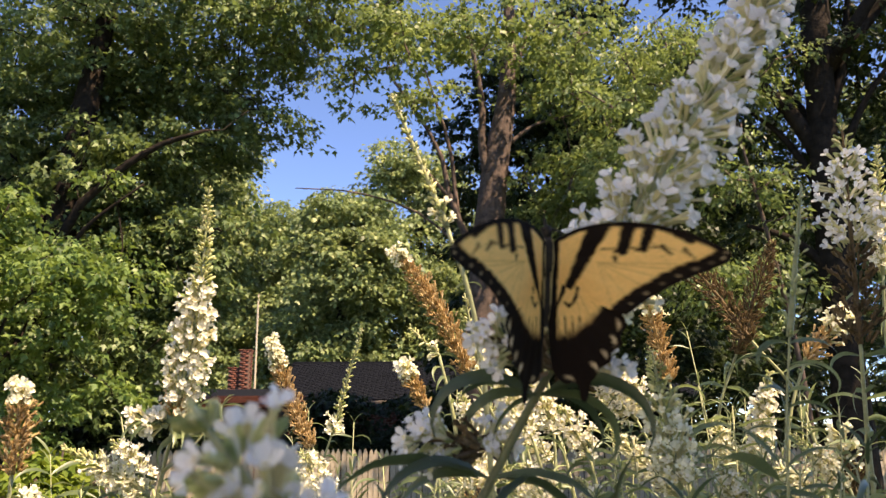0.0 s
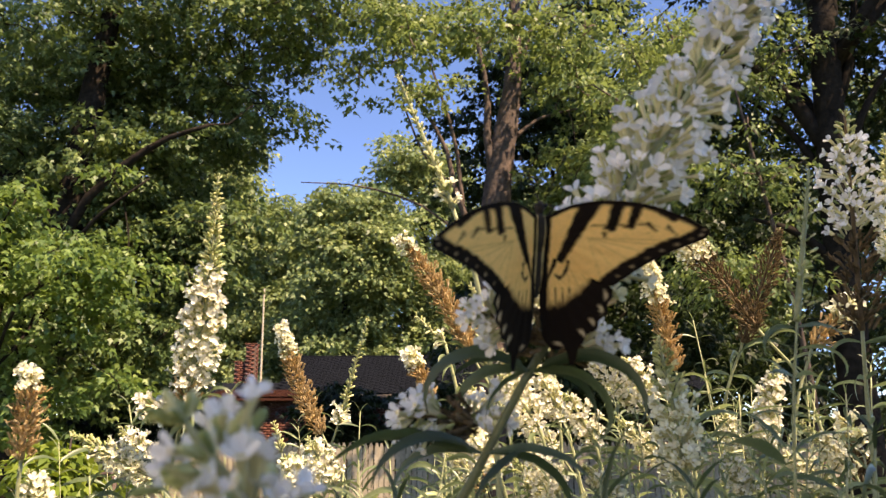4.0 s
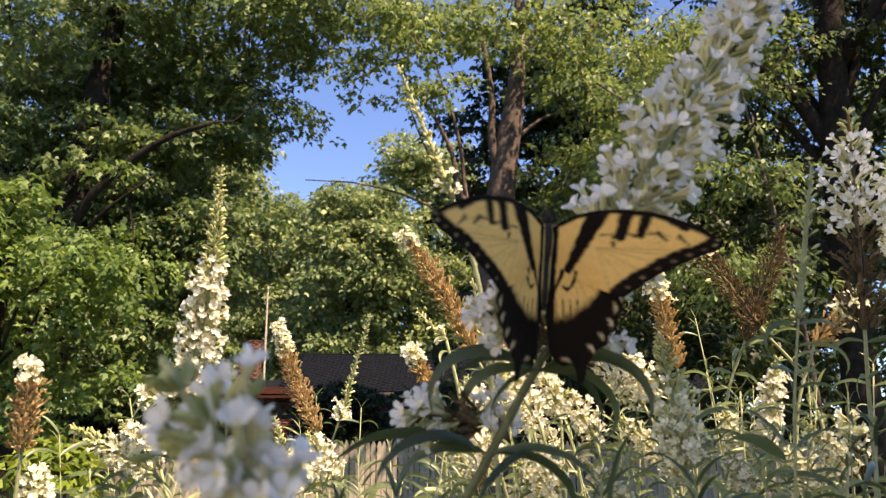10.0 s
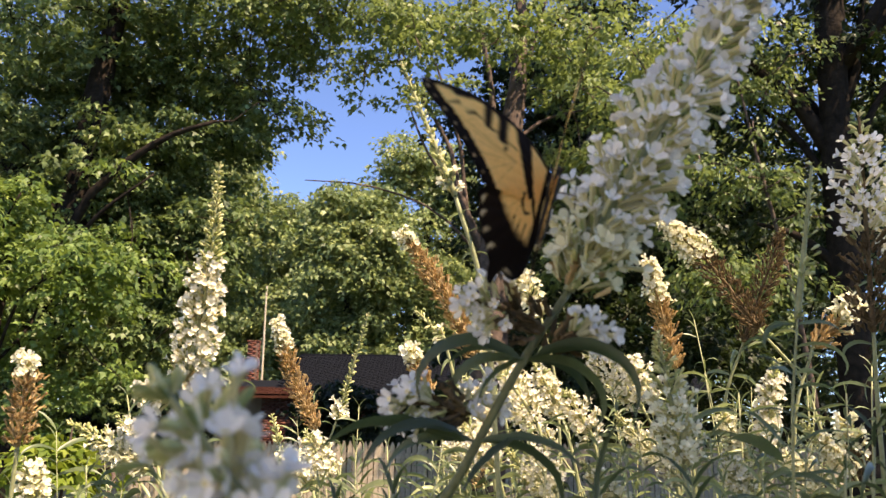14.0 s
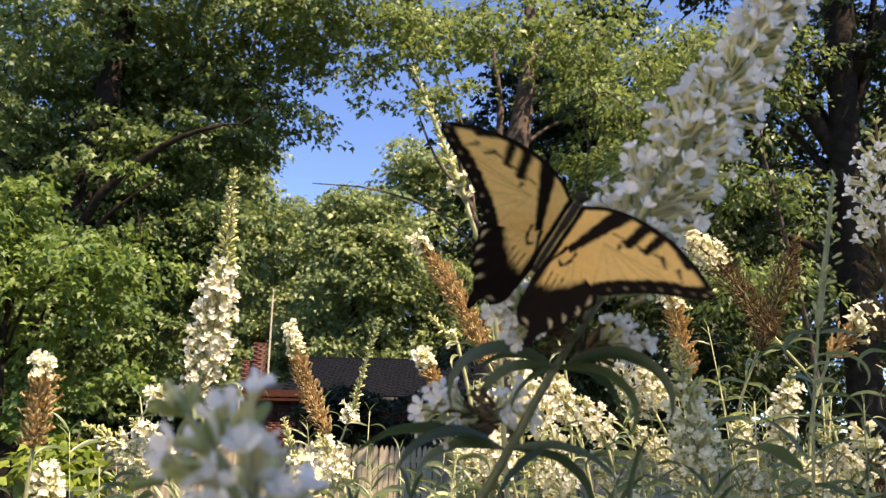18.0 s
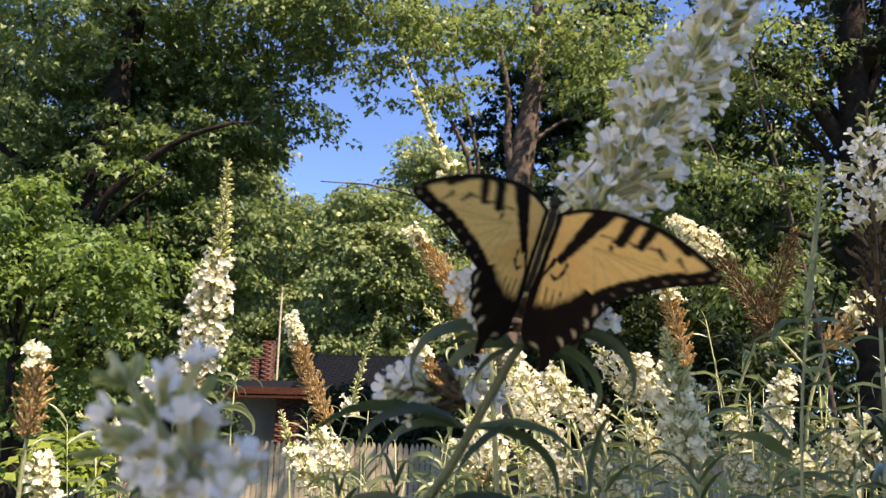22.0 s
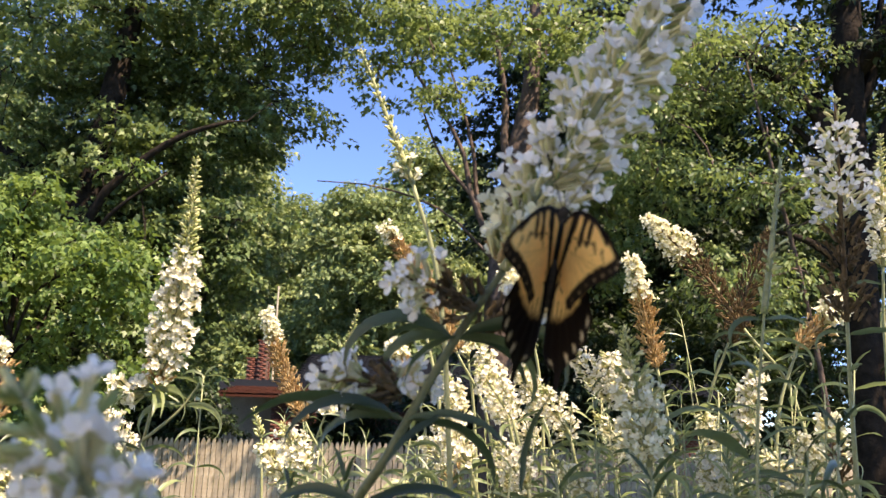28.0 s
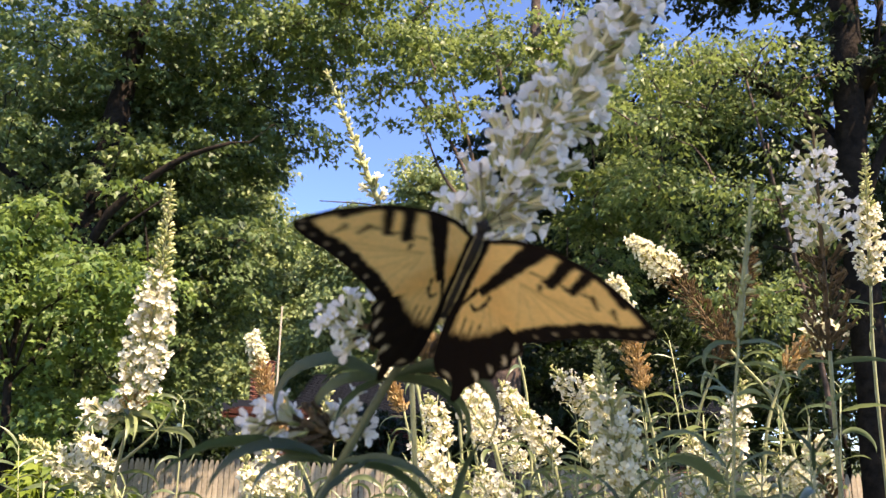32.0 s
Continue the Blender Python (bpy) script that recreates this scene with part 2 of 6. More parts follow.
def tube(pts, radii, sides=7, start=0, bumpy=0.0, rng=None):
    """Vertices and quads of a tapered tube along pts."""
    pts = np.asarray(pts, float)
    vs, fs = [], []
    a0 = None
    for i, p in enumerate(pts):
        d = pts[min(i + 1, len(pts) - 1)] - pts[max(i - 1, 0)]
        a, b, d = frame_of(d)
        if a0 is not None:
            a = a0 - d * np.dot(a0, d)
            a /= np.linalg.norm(a)
            b = np.cross(d, a)
        a0 = a
        for k in range(sides):
            w = 2 * math.pi * k / sides
            r = radii[i] * (1 + (bumpy * rng.uniform(-1, 1) if bumpy else 0))
            vs.append(p + (a * math.cos(w) + b * math.sin(w)) * r)
    n = len(pts)
    for i in range(n - 1):
        for k in range(sides):
            k2 = (k + 1) % sides
            fs.append((start + i * sides + k, start + i * sides + k2, start + (i + 1) * sides + k2, start + (i + 1) * sides + k))
    fs.append(tuple(start + k for k in reversed(range(sides))))
    fs.append(tuple(start + (n - 1) * sides + k for k in range(sides)))
    return vs, fs


def spline(ctrl, n):
    """Points on a smooth curve through ctrl (centripetal, so that it does not overshoot)."""
    c = [np.asarray(p, float) for p in ctrl]
    c = [2 * c[0] - c[1]] + c + [2 * c[-1] - c[-2]]
    knots = [0.0]
    for a, b in zip(c[:-1], c[1:]):
        knots.append(knots[-1] + max(1e-6, np.linalg.norm(b - a)) ** 0.5)
    out, m = [], len(c) - 3
    for i in range(n):
        u = i / (n - 1) * m
        k = min(int(u), m - 1)
        t0, t1, t2, t3 = knots[k:k + 4]
        p0, p1, p2, p3 = c[k:k + 4]
        t = t1 + (t2 - t1) * (u - k)
        a1 = (p0 * (t1 - t) + p1 * (t - t0)) / (t1 - t0)
        a2 = (p1 * (t2 - t) + p2 * (t - t1)) / (t2 - t1)
        a3 = (p2 * (t3 - t) + p3 * (t - t2)) / (t3 - t2)
        b1 = (a1 * (t2 - t) + a2 * (t - t0)) / (t2 - t0)
        b2 = (a2 * (t3 - t) + a3 * (t - t1)) / (t3 - t1)
        out.append((b1 * (t2 - t) + b2 * (t - t1)) / (t2 - t1))
    return np.array(out)


def joined(name, templ, mats4, materials, parent, label="", kind="stuff"):
    """One mesh of many small pieces: templ = (verts, faces, material indices), one 4x4 matrix a piece."""
    tv, tf, ti = templ
    tv = np.c_[np.asarray(tv, float), np.ones(len(tv))]
    mats4 = np.asarray(mats4, float)
    v = np.einsum("nij,kj->nki", mats4, tv)[:, :, :3].reshape(-1, 3)
    n, k = len(mats4), len(tv)
    sizes = np.array([len(f) for f in tf])
    flat = np.concatenate([np.asarray(f) for f in tf])
    loops = (flat[None, :] + np.arange(n)[:, None] * k).ravel()
    starts = (np.r_[0, np.cumsum(sizes)[:-1]][None, :] + np.arange(n)[:, None] * sizes.sum()).ravel()
    me = bpy.data.meshes.new(name)
    me.vertices.add(len(v))
    me.vertices.foreach_set("co", v.astype(np.float32).ravel())
    me.loops.add(len(loops))
    me.loops.foreach_set("vertex_index", loops.astype(np.int32))
    me.polygons.add(len(starts))
    me.polygons.foreach_set("loop_start", starts.astype(np.int32))
    for m in materials:
        me.materials.append(m)
    me.polygons.foreach_set("material_index", np.tile(np.asarray(ti, np.int32), n))
    me.update(calc_edges=True)
    return put(name, me, parent, label=label, kind=kind)


def aim(p, d, scale, spin=0.0):
    """4x4 that carries +z onto d at p."""
    a, b, d = frame_of(d)
    c, s = math.cos(spin), math.sin(spin)
    a, b = a * c + b * s, b * c - a * s
    m = np.eye(4)
    m[:3, 0], m[:3, 1], m[:3, 2], m[:3, 3] = a * scale, b * scale, d * scale, p
    return m

# ---------------------------------------------------------------- ground, fence, house, added walls out of view


def ground():
    n = 60
    xs = np.concatenate([-np.geomspace(900, 0.6, n), [0], np.geomspace(0.6, 900, n)])
    vs, fs, k = [], [], len(xs)
    for y in xs:
        for x in xs:
            r = math.hypot(x, y)
            vs.append((x, y, 0.05 * noise.noise(Vector((x * 0.3, y * 0.3, 0))) * min(1, 40 / (r + 1e-6)) - 0.02))
    for j in range(k - 1):
        for i in range(k - 1):
            fs.append((j * k + i, j * k + i + 1, (j + 1) * k + i + 1, (j + 1) * k + i))
    ob = put("ground", mesh_from("ground", vs, fs, M_LAWN, smooth=True))
    tagged(ob, "mown green lawn of a back garden", "ground", kind="structure")


def garden_bed():
    rng = np.random.default_rng(5)
    vs, fs = [], []
    nx, ny = 40, 16
    for j in range(ny + 1):
        for i in range(nx + 1):
            x, y = -1.9 + 3.8 * i / nx, 0.05 + 1.5 * j / ny
            e = min(i, nx - i, 4) / 4 * min(j, ny - j, 4) / 4
            vs.append((x, y, 0.04 + 0.05 * e + rng.uniform(-0.012, 0.012) - (0.12 if e == 0 else 0)))
    for j in range(ny):
        for i in range(nx):
            a = j * (nx + 1) + i
            fs.append((a, a + 1, a + nx + 2, a + nx + 1))
    ob = put("garden_bed", mesh_from("garden_bed", vs, fs, M_SOIL, smooth=True))
    tagged(ob, "dark soil bed under the flowering bush", "ground", kind="structure")


def fence():
    f = thing("picket_fence", "weathered tan wooden picket fence with pointed tops", "fence", at=(0, 14.0, 0))
    w, t, h = 0.082, 0.02, 1.23
    vs = [(-w / 2, 0, 0), (w / 2, 0, 0), (w / 2, 0, h - 0.09), (0.012, 0, h), (-0.012, 0, h), (-w / 2, 0, h - 0.09)]
    vs += [(x, t, z) for x, _, z in vs]
    fs = [(0, 1, 2, 3, 4, 5), (11, 10, 9, 8, 7, 6)] + [(i, i + 6, (i + 1) % 6 + 6, (i + 1) % 6) for i in range(6)]
    me = mesh_from("picket", vs, [tuple(reversed(q)) if len(q) == 4 else q for q in fs], M_FENCE)
    rng = random.Random(3)
    n = 270
    for i in range(n):
        x = -12.8 + i * 0.095
        put("picket", me, f, pose(x, rng.uniform(-0.004, 0.004), rng.uniform(-0.012, 0.012), 0, rng.uniform(-0.5, 0.5), 0))
    for z in (0.25, 0.95):
        part("rail", box_bm(-12.9, 0.024, z, 12.9, 0.062, z + 0.085, 0.006), M_FENCE, f)
    for i in range(11):
        x = -12.8 + i * 2.56
        part("post", box_bm(x - 0.045, 0.065, -0.05, x + 0.045, 0.155, 1.15, 0.006), M_FENCE, f)


def bricks(name, x0, x1, z0, z1, y, parent, seed, face="front"):
    """Courses of bricks on a wall face; joined, they stay far away."""
    rng = np.random.default_rng(seed)
    v = [(sx * 0.1, sy * 0.012, sz * 0.031) for sx in (-1, 1) for sy in (-1, 1) for sz in (-1, 1)]
    f = [(0, 1, 3, 2), (4, 6, 7, 5), (0, 4, 5, 1), (2, 3, 7, 6), (0, 2, 6, 4), (1, 5, 7, 3)]
    ms = []
    z, row = z0 + 0.035, 0
    while z < z1 - 0.02:
        x = x0 + 0.1 + (0.1 if row % 2 else 0)
        while x < x1 - 0.08:
            m = np.eye(4)
            m[:3, 3] = (x, y + rng.uniform(-0.003, 0.003), z) if face == "front" else (y + rng.uniform(-0.003, 0.003), x, z)
            if face != "front":
                m[:2, :2] = ((0, 1), (1, 0))
            ms.append(m)
            x += 0.212
        z += 0.075
        row += 1
    return joined(name, (v, f, [0] * 6), ms, [M_BRICK], parent)


def roof_courses(name, x0, x1, p0, p1, parent, mat, seed):
    """Overlapping shingle courses from the eave p0=(y, z) to the ridge p1."""
    rng = np.random.default_rng(seed)
    a, b = np.array(p0, float), np.array(p1, float)
    n = max(3, int(np.linalg.norm(b - a) / 0.14))
    slope = math.atan2(b[1] - a[1], b[0] - a[0])
    v = [(sx * 0.155, sy * 0.09, sz * 0.008) for sx in (-1, 1) for sy in (-1, 1) for sz in (-1, 1)]
    f = [(0, 1, 3, 2), (4, 6, 7, 5), (0, 4, 5, 1), (2, 3, 7, 6), (0, 2, 6, 4), (1, 5, 7, 3)]
    ms = []
    for i in range(n):
        c = a + (b - a) * (i + 0.5) / n
        x = x0 + (0.16 if i % 2 else 0)
        while x < x1:
            m = np.eye(4)
            w = slope - 0.09
            m[1:3, 1:3] = ((math.cos(w), -math.sin(w)), (math.sin(w), math.cos(w)))
            m[:3, 3] = (x + rng.uniform(-0.01, 0.01), c[0], c[1] + 0.02 + rng.uniform(-0.002, 0.002))
            ms.append(m)
            x += 0.318
    return joined(name, (v, f, [0] * 6), ms, [mat], parent)


def roof_slab(name, x0, x1, pts, parent, mat):
    """A roof body of the outline pts in (y, z), drawn out along x."""
    n = len(pts)
    vs = [(x0, y, z) for y, z in pts] + [(x1, y, z) for y, z in pts]
    fs = [tuple(range(n)), tuple(reversed(range(n, 2 * n)))] + [(i, n + i, n + (i + 1) % n, (i + 1) % n) for i in range(n)]
    return put(name, mesh_from(name, vs, fs, mat), parent)


def house_window(parent, x0, x1, z0, z1, y):
    w = put("window", mesh_from("window", *box_data(x0, y - 0.02, z0, x1, y + 0.03, z1), M_WHITE), parent)
    part("pane", box_bm(x0 + 0.07, y - 0.034, z0 + 0.07, (x0 + x1) / 2 - 0.025, y - 0.024, z1 - 0.07), M_GLASS, w)
    part("pane", box_bm((x0 + x1) / 2 + 0.025, y - 0.034, z0 + 0.07, x1 - 0.07, y - 0.024, z1 - 0.07), M_GLASS, w)
    part("sill", box_bm(x0 - 0.08, y - 0.12, z0 - 0.07, x1 + 0.08, y - 0.02, z0 - 0.004, 0.008), M_WHITE, w)


def box_data(x0, y0, z0, x1, y1, z1):
    vs = [(x, y, z) for x in (x0, x1) for y in (y0, y1) for z in (z0, z1)]
    return vs, [(0, 1, 3, 2), (4, 6, 7, 5), (0, 4, 5, 1), (2, 3, 7, 6), (0, 2, 6, 4), (1, 5, 7, 3)]


def house():
    h = thing("house", "single-storey red brick house with a dark shingle roof behind the fence", "house")
    part("wall", box_bm(-7.3, 24.0, -0.1, 8.0, 31.0, 2.36), M_MORTAR, h)
    bricks("wall_bricks", -5.4, 8.0, 0.0, 2.33, 23.99, h, 1)
    part("wing_wall", box_bm(-5.15, 22.6, -0.1, -4.0, 23.99, 2.2), M_CHIMNEY, h)
    bricks("wing_bricks", -5.15, -4.0, 0.0, 2.2, 22.59, h, 2)
    bricks("wing_side_bricks", 22.62, 23.97, 0.0, 2.2, -3.99, h, 3, "side")
    roof_slab("roof", -5.0, 8.4, [(23.5, 2.26), (27.6, 3.66), (31.6, 2.26), (31.6, 2.36), (27.6, 3.78), (23.5, 2.36)], h, M_SHINGLE)
    roof_courses("roof_shingles", -4.9, 8.4, (23.5, 2.37), (27.6, 3.79), h, M_SHINGLE, 4)
    part("gutter", box_bm(-3.9, 23.38, 2.24, 8.4, 23.49, 2.35, 0.02), M_GUTTER, h)
    part("ridge_cap", box_bm(-5.0, 27.5, 3.78, 8.4, 27.7, 3.84, 0.01), M_SHINGLE, h)
    roof_slab("wing_roof", -6.7, -3.85, [(22.3, 2.16), (24.0, 2.42), (24.0, 2.50), (22.3, 2.24)], h, M_WINGTILE)
    roof_courses("wing_shingles", -6.6, -3.9, (22.3, 2.25), (24.0, 2.51), h, M_WINGTILE, 6)
    chim = put("chimney", mesh_from("chimney", *box_data(-6.66, 26.6, 1.5, -6.30, 26.95, 4.16), M_CHIMNEY), h)
    bricks("chimney_bricks", -6.66, -6.28, 2.2, 4.16, 26.588, chim, 7)
    bricks("chimney_side_bricks", 26.6, 26.95, 2.2, 4.16, -6.288, chim, 8, "side")
    part("chimney_cap", box_bm(-6.69, 26.57, 4.16, -6.27, 26.98, 4.20, 0.012), M_BRICK, chim)
    part("chimney_shoulder", box_bm(-7.05, 26.7, 1.5, -6.664, 27.0, 3.55, 0.01), M_CHIMNEY, chim)
    bricks("shoulder_bricks", -7.05, -6.64, 2.2, 3.55, 26.688, chim, 9)
    part("shoulder_cap", box_bm(-7.08, 26.67, 3.554, -6.67, 27.03, 3.60, 0.012), M_BRICK, chim)
    roof_slab("side_roof", -7.7, -5.02, [(23.6, 2.30), (26.5, 2.75), (30.5, 2.30), (30.5, 2.40), (26.5, 2.85), (23.6, 2.40)], h, M_SHINGLE)
    house_window(h, 3.6, 5.05, 1.62, 2.22, 23.97)
    pole = thing("aerial_pole", "tall bare metal aerial pole standing by the chimney", "pole", at=(-6.45, 28.0, 0))
    v, f = tube([(0, 0, 0), (0.02, 0, 3), (0.0, 0, 6.35)], [0.045, 0.04, 0.03], 8)
    put("mast", mesh_from("mast", v, f, M_METAL), pole)


def unseen_walls():
    # unseen block, added only to throw shade on the nearest flowers
    ob = part("wall_behind", box_bm(1.8, -6.0, -0.1, 4.6, -2.05, 7.17, 0.01), M_SIDING, None)
    tagged(ob, "unseen pale grey siding block added to shade the nearest flowers", "wall", kind="structure")
    # extra height, added so that the right-hand spike falls in shade
    part("gable", box_bm(3.16, -6.0, 7.172, 4.6, -2.05, 7.39, 0.01), M_SIDING, ob)
    for i in range(35):
        part("siding_board", box_bm(1.8, -2.049, 0.2 * i + 0.02, 4.6, -2.03, 0.2 * i + 0.214, 0.004), M_SIDING, ob)
    # unseen wall, added as a reflector of sunlight onto the shaded flowers
    ob = part("wall_side", box_bm(-2.3, -6.5, -0.1, -2.0, -0.5, 5.2, 0.01), M_SIDING, None)
    tagged(ob, "unseen pale grey siding wall added to bounce sunlight onto shaded flowers", "wall", kind="structure")
    for i in range(26):
        part("siding_board", box_bm(-1.999, -6.5, 0.2 * i + 0.02, -1.98, -0.5, 0.2 * i + 0.214, 0.004), M_SIDING, ob)


# ---------------------------------------------------------------- trees
LOBED = ([(0, 0, 0), (0.46, 0.30, -0.10), (0.20, 0.48, 0.0), (0, 1.0, -0.14), (-0.20, 0.48, 0.0), (-0.46, 0.30, -0.10)], [(0, 1, 2), (0, 2, 3), (0, 3, 4), (0, 4, 5)], [0, 0, 0, 0])
NARROW = ([(0, 0, 0), (0.20, 0.45, -0.06), (0, 1.0, -0.12), (-0.20, 0.45, -0.06)], [(0, 1, 2), (0, 2, 3)], [0, 0])


def leaf_frames(rng, pos, out, size, up=1.15, droop=0.35):
    n = len(pos)
    d = out + rng.normal(0, 0.6, (n, 3))
    d[:, 2] -= droop
    d /= np.linalg.norm(d, axis=1)[:, None] + 1e-9
    nn = rng.normal(0, 0.55, (n, 3))
    nn[:, 2] += up
    nn -= d * (nn * d).sum(1)[:, None]
    nn /= np.linalg.norm(nn, axis=1)[:, None] + 1e-9
    s = size * rng.uniform(0.6, 1.25, n)[:, None]
    m = np.zeros((n, 4, 4))
    m[:, :3, 0], m[:, :3, 1], m[:, :3, 2], m[:, :3, 3], m[:, 3, 3] = np.cross(d, nn) * s, d * s, nn * s, pos, 1
    return m


def tree(name, label, at, trunk, radii, crowns, pads, per, leaf, mat, bark, seed, limbs=9, gap=0.0, freq=0.5, templ=LOBED, pad=0.7, spread=0.13, forks=(), dens=None, dome=0.38):
    """trunk: points from the foot; crowns: ellipsoids (centre, radii) filled with domed pads of sprays; all from the tree's foot."""
    rng = np.random.default_rng(seed)
    t = thing(name, label, "tree", at=at)
    tp = spline(trunk, 14)
    tr = np.interp(np.linspace(0, 1, 14), np.linspace(0, 1, len(radii)), radii)
    v, f = tube(tp, tr, 12, bumpy=0.07, rng=rng)
    put("trunk", mesh_from("trunk", v, f, bark, smooth=True), t)
    vol = np.array([c[3] * c[4] * c[5] for c in crowns])
    if dens is not None:
        vol = vol * np.array(dens)
    vol = vol / vol.sum()
    cs = []
    tries = 0
    while len(cs) < pads and tries < pads * 30:
        tries += 1
        c = crowns[rng.choice(len(crowns), p=vol)]
        u = rng.normal(size=3)
        u *= rng.uniform() ** (1 / 2.6) / np.linalg.norm(u)
        p = np.array(c[:3]) + u * np.array(c[3:])
        if p[2] < 0.4 or noise.noise(Vector(p * freq + seed)) < gap - 0.25:
            continue
        cs.append(p)
    cs = np.array(cs)
    # limbs
    lp = [tp[5:]]
    for r0, *ends in forks:
        q = spline(ends, 9)
        v, f = tube(q, np.linspace(r0, r0 * 0.3, 9), 9, bumpy=0.06, rng=rng)
        put("limb", mesh_from("limb", v, f, bark, smooth=True), t)
        lp.append(q)
    for e in cs[rng.choice(len(cs), min(limbs, len(cs)), replace=False)]:
        k = int(np.clip(np.searchsorted(tp[:, 2], e[2] * 0.62), 5, 12))
        a = tp[k]
        mid = (a + e) / 2 + np.array([0, 0, 0.14 * np.linalg.norm(e - a)]) + rng.normal(0, 0.12, 3)
        q = spline([a, mid, e], 8)
        r0 = min(tr[k] * 0.5, 0.03 + 0.02 * np.linalg.norm(e - a))
        v, f = tube(q, np.linspace(r0, 0.012, 8), 7, bumpy=0.05, rng=rng)
        put("limb", mesh_from("limb", v, f, bark, smooth=True), t)
        lp.append(q)
    lp = np.concatenate(lp)
    vs, fs = [], []
    spray, heading, size = [], [], []
    # each pad hangs on the nearest limb, or on a pad nearer to the limbs
    nodes = np.concatenate([lp, np.zeros((len(cs), 3))])
    held_by = len(lp)
    for c in cs[np.argsort([((lp - c) ** 2).sum(1).min() for c in cs])]:
        near = nodes[np.argmin(((nodes[:held_by] - c) ** 2).sum(1))]
        nodes[held_by] = c
        held_by += 1
        L = np.linalg.norm(c - near)
        if L > 0.1:
            bow = np.array([0, 0, 0.08 * L])
            mids = [near + (c - near) * u + bow + rng.normal(0, 0.07 * L, 3) for u in (0.33, 0.66)]
            v, f = tube([near, *mids, c, c + (c - near) / L * 0.25], [0.013 + 0.004 * L, 0.012, 0.010, 0.008, 0.002], 4, len(vs))
            vs += v
            fs += f
        # a dome of sprays, drooping at its rim, longer away from the limb
        R = pad * rng.uniform(0.6, 1.35)
        lean = (c - near) / (L + 1e-6) * min(1.0, L) * 0.35 * R
        k = max(4, int(13 * (R / pad) ** 2))
        w = rng.uniform(0, 2 * math.pi, k)
        r = np.sqrt(rng.uniform(0, 1, k))
        x = np.c_[np.cos(w) * r * R, np.sin(w) * r * R, dome * R * (0.6 - r ** 2) + rng.normal(0, 0.10 * R, k)]
        spray.append(c + x + lean * r[:, None])
        heading.append(np.c_[np.cos(w), np.sin(w), -0.25 - 0.4 * r])
        size.append(np.full(k, 0.8 + 0.4 * rng.uniform()))
    put("twig_work", mesh_from("twig_work", vs, fs, bark), t, kind="stuff")
    spray, heading, size = np.concatenate(spray), np.concatenate(heading), np.concatenate(size)
    n = len(spray) * per
    ci = np.repeat(np.arange(len(spray)), per)
    along = rng.uniform(-1.0, 1.3, (n, 1)) * heading[ci]
    off = (along + rng.normal(0, 0.55, (n, 3)) * np.array([1, 1, 0.45])) * spread * size[ci][:, None]
    joined("crown", templ, leaf_frames(rng, spray[ci] + off, heading[ci] * 0.8 + off / spread * 0.4, leaf), [mat], t)
    return t


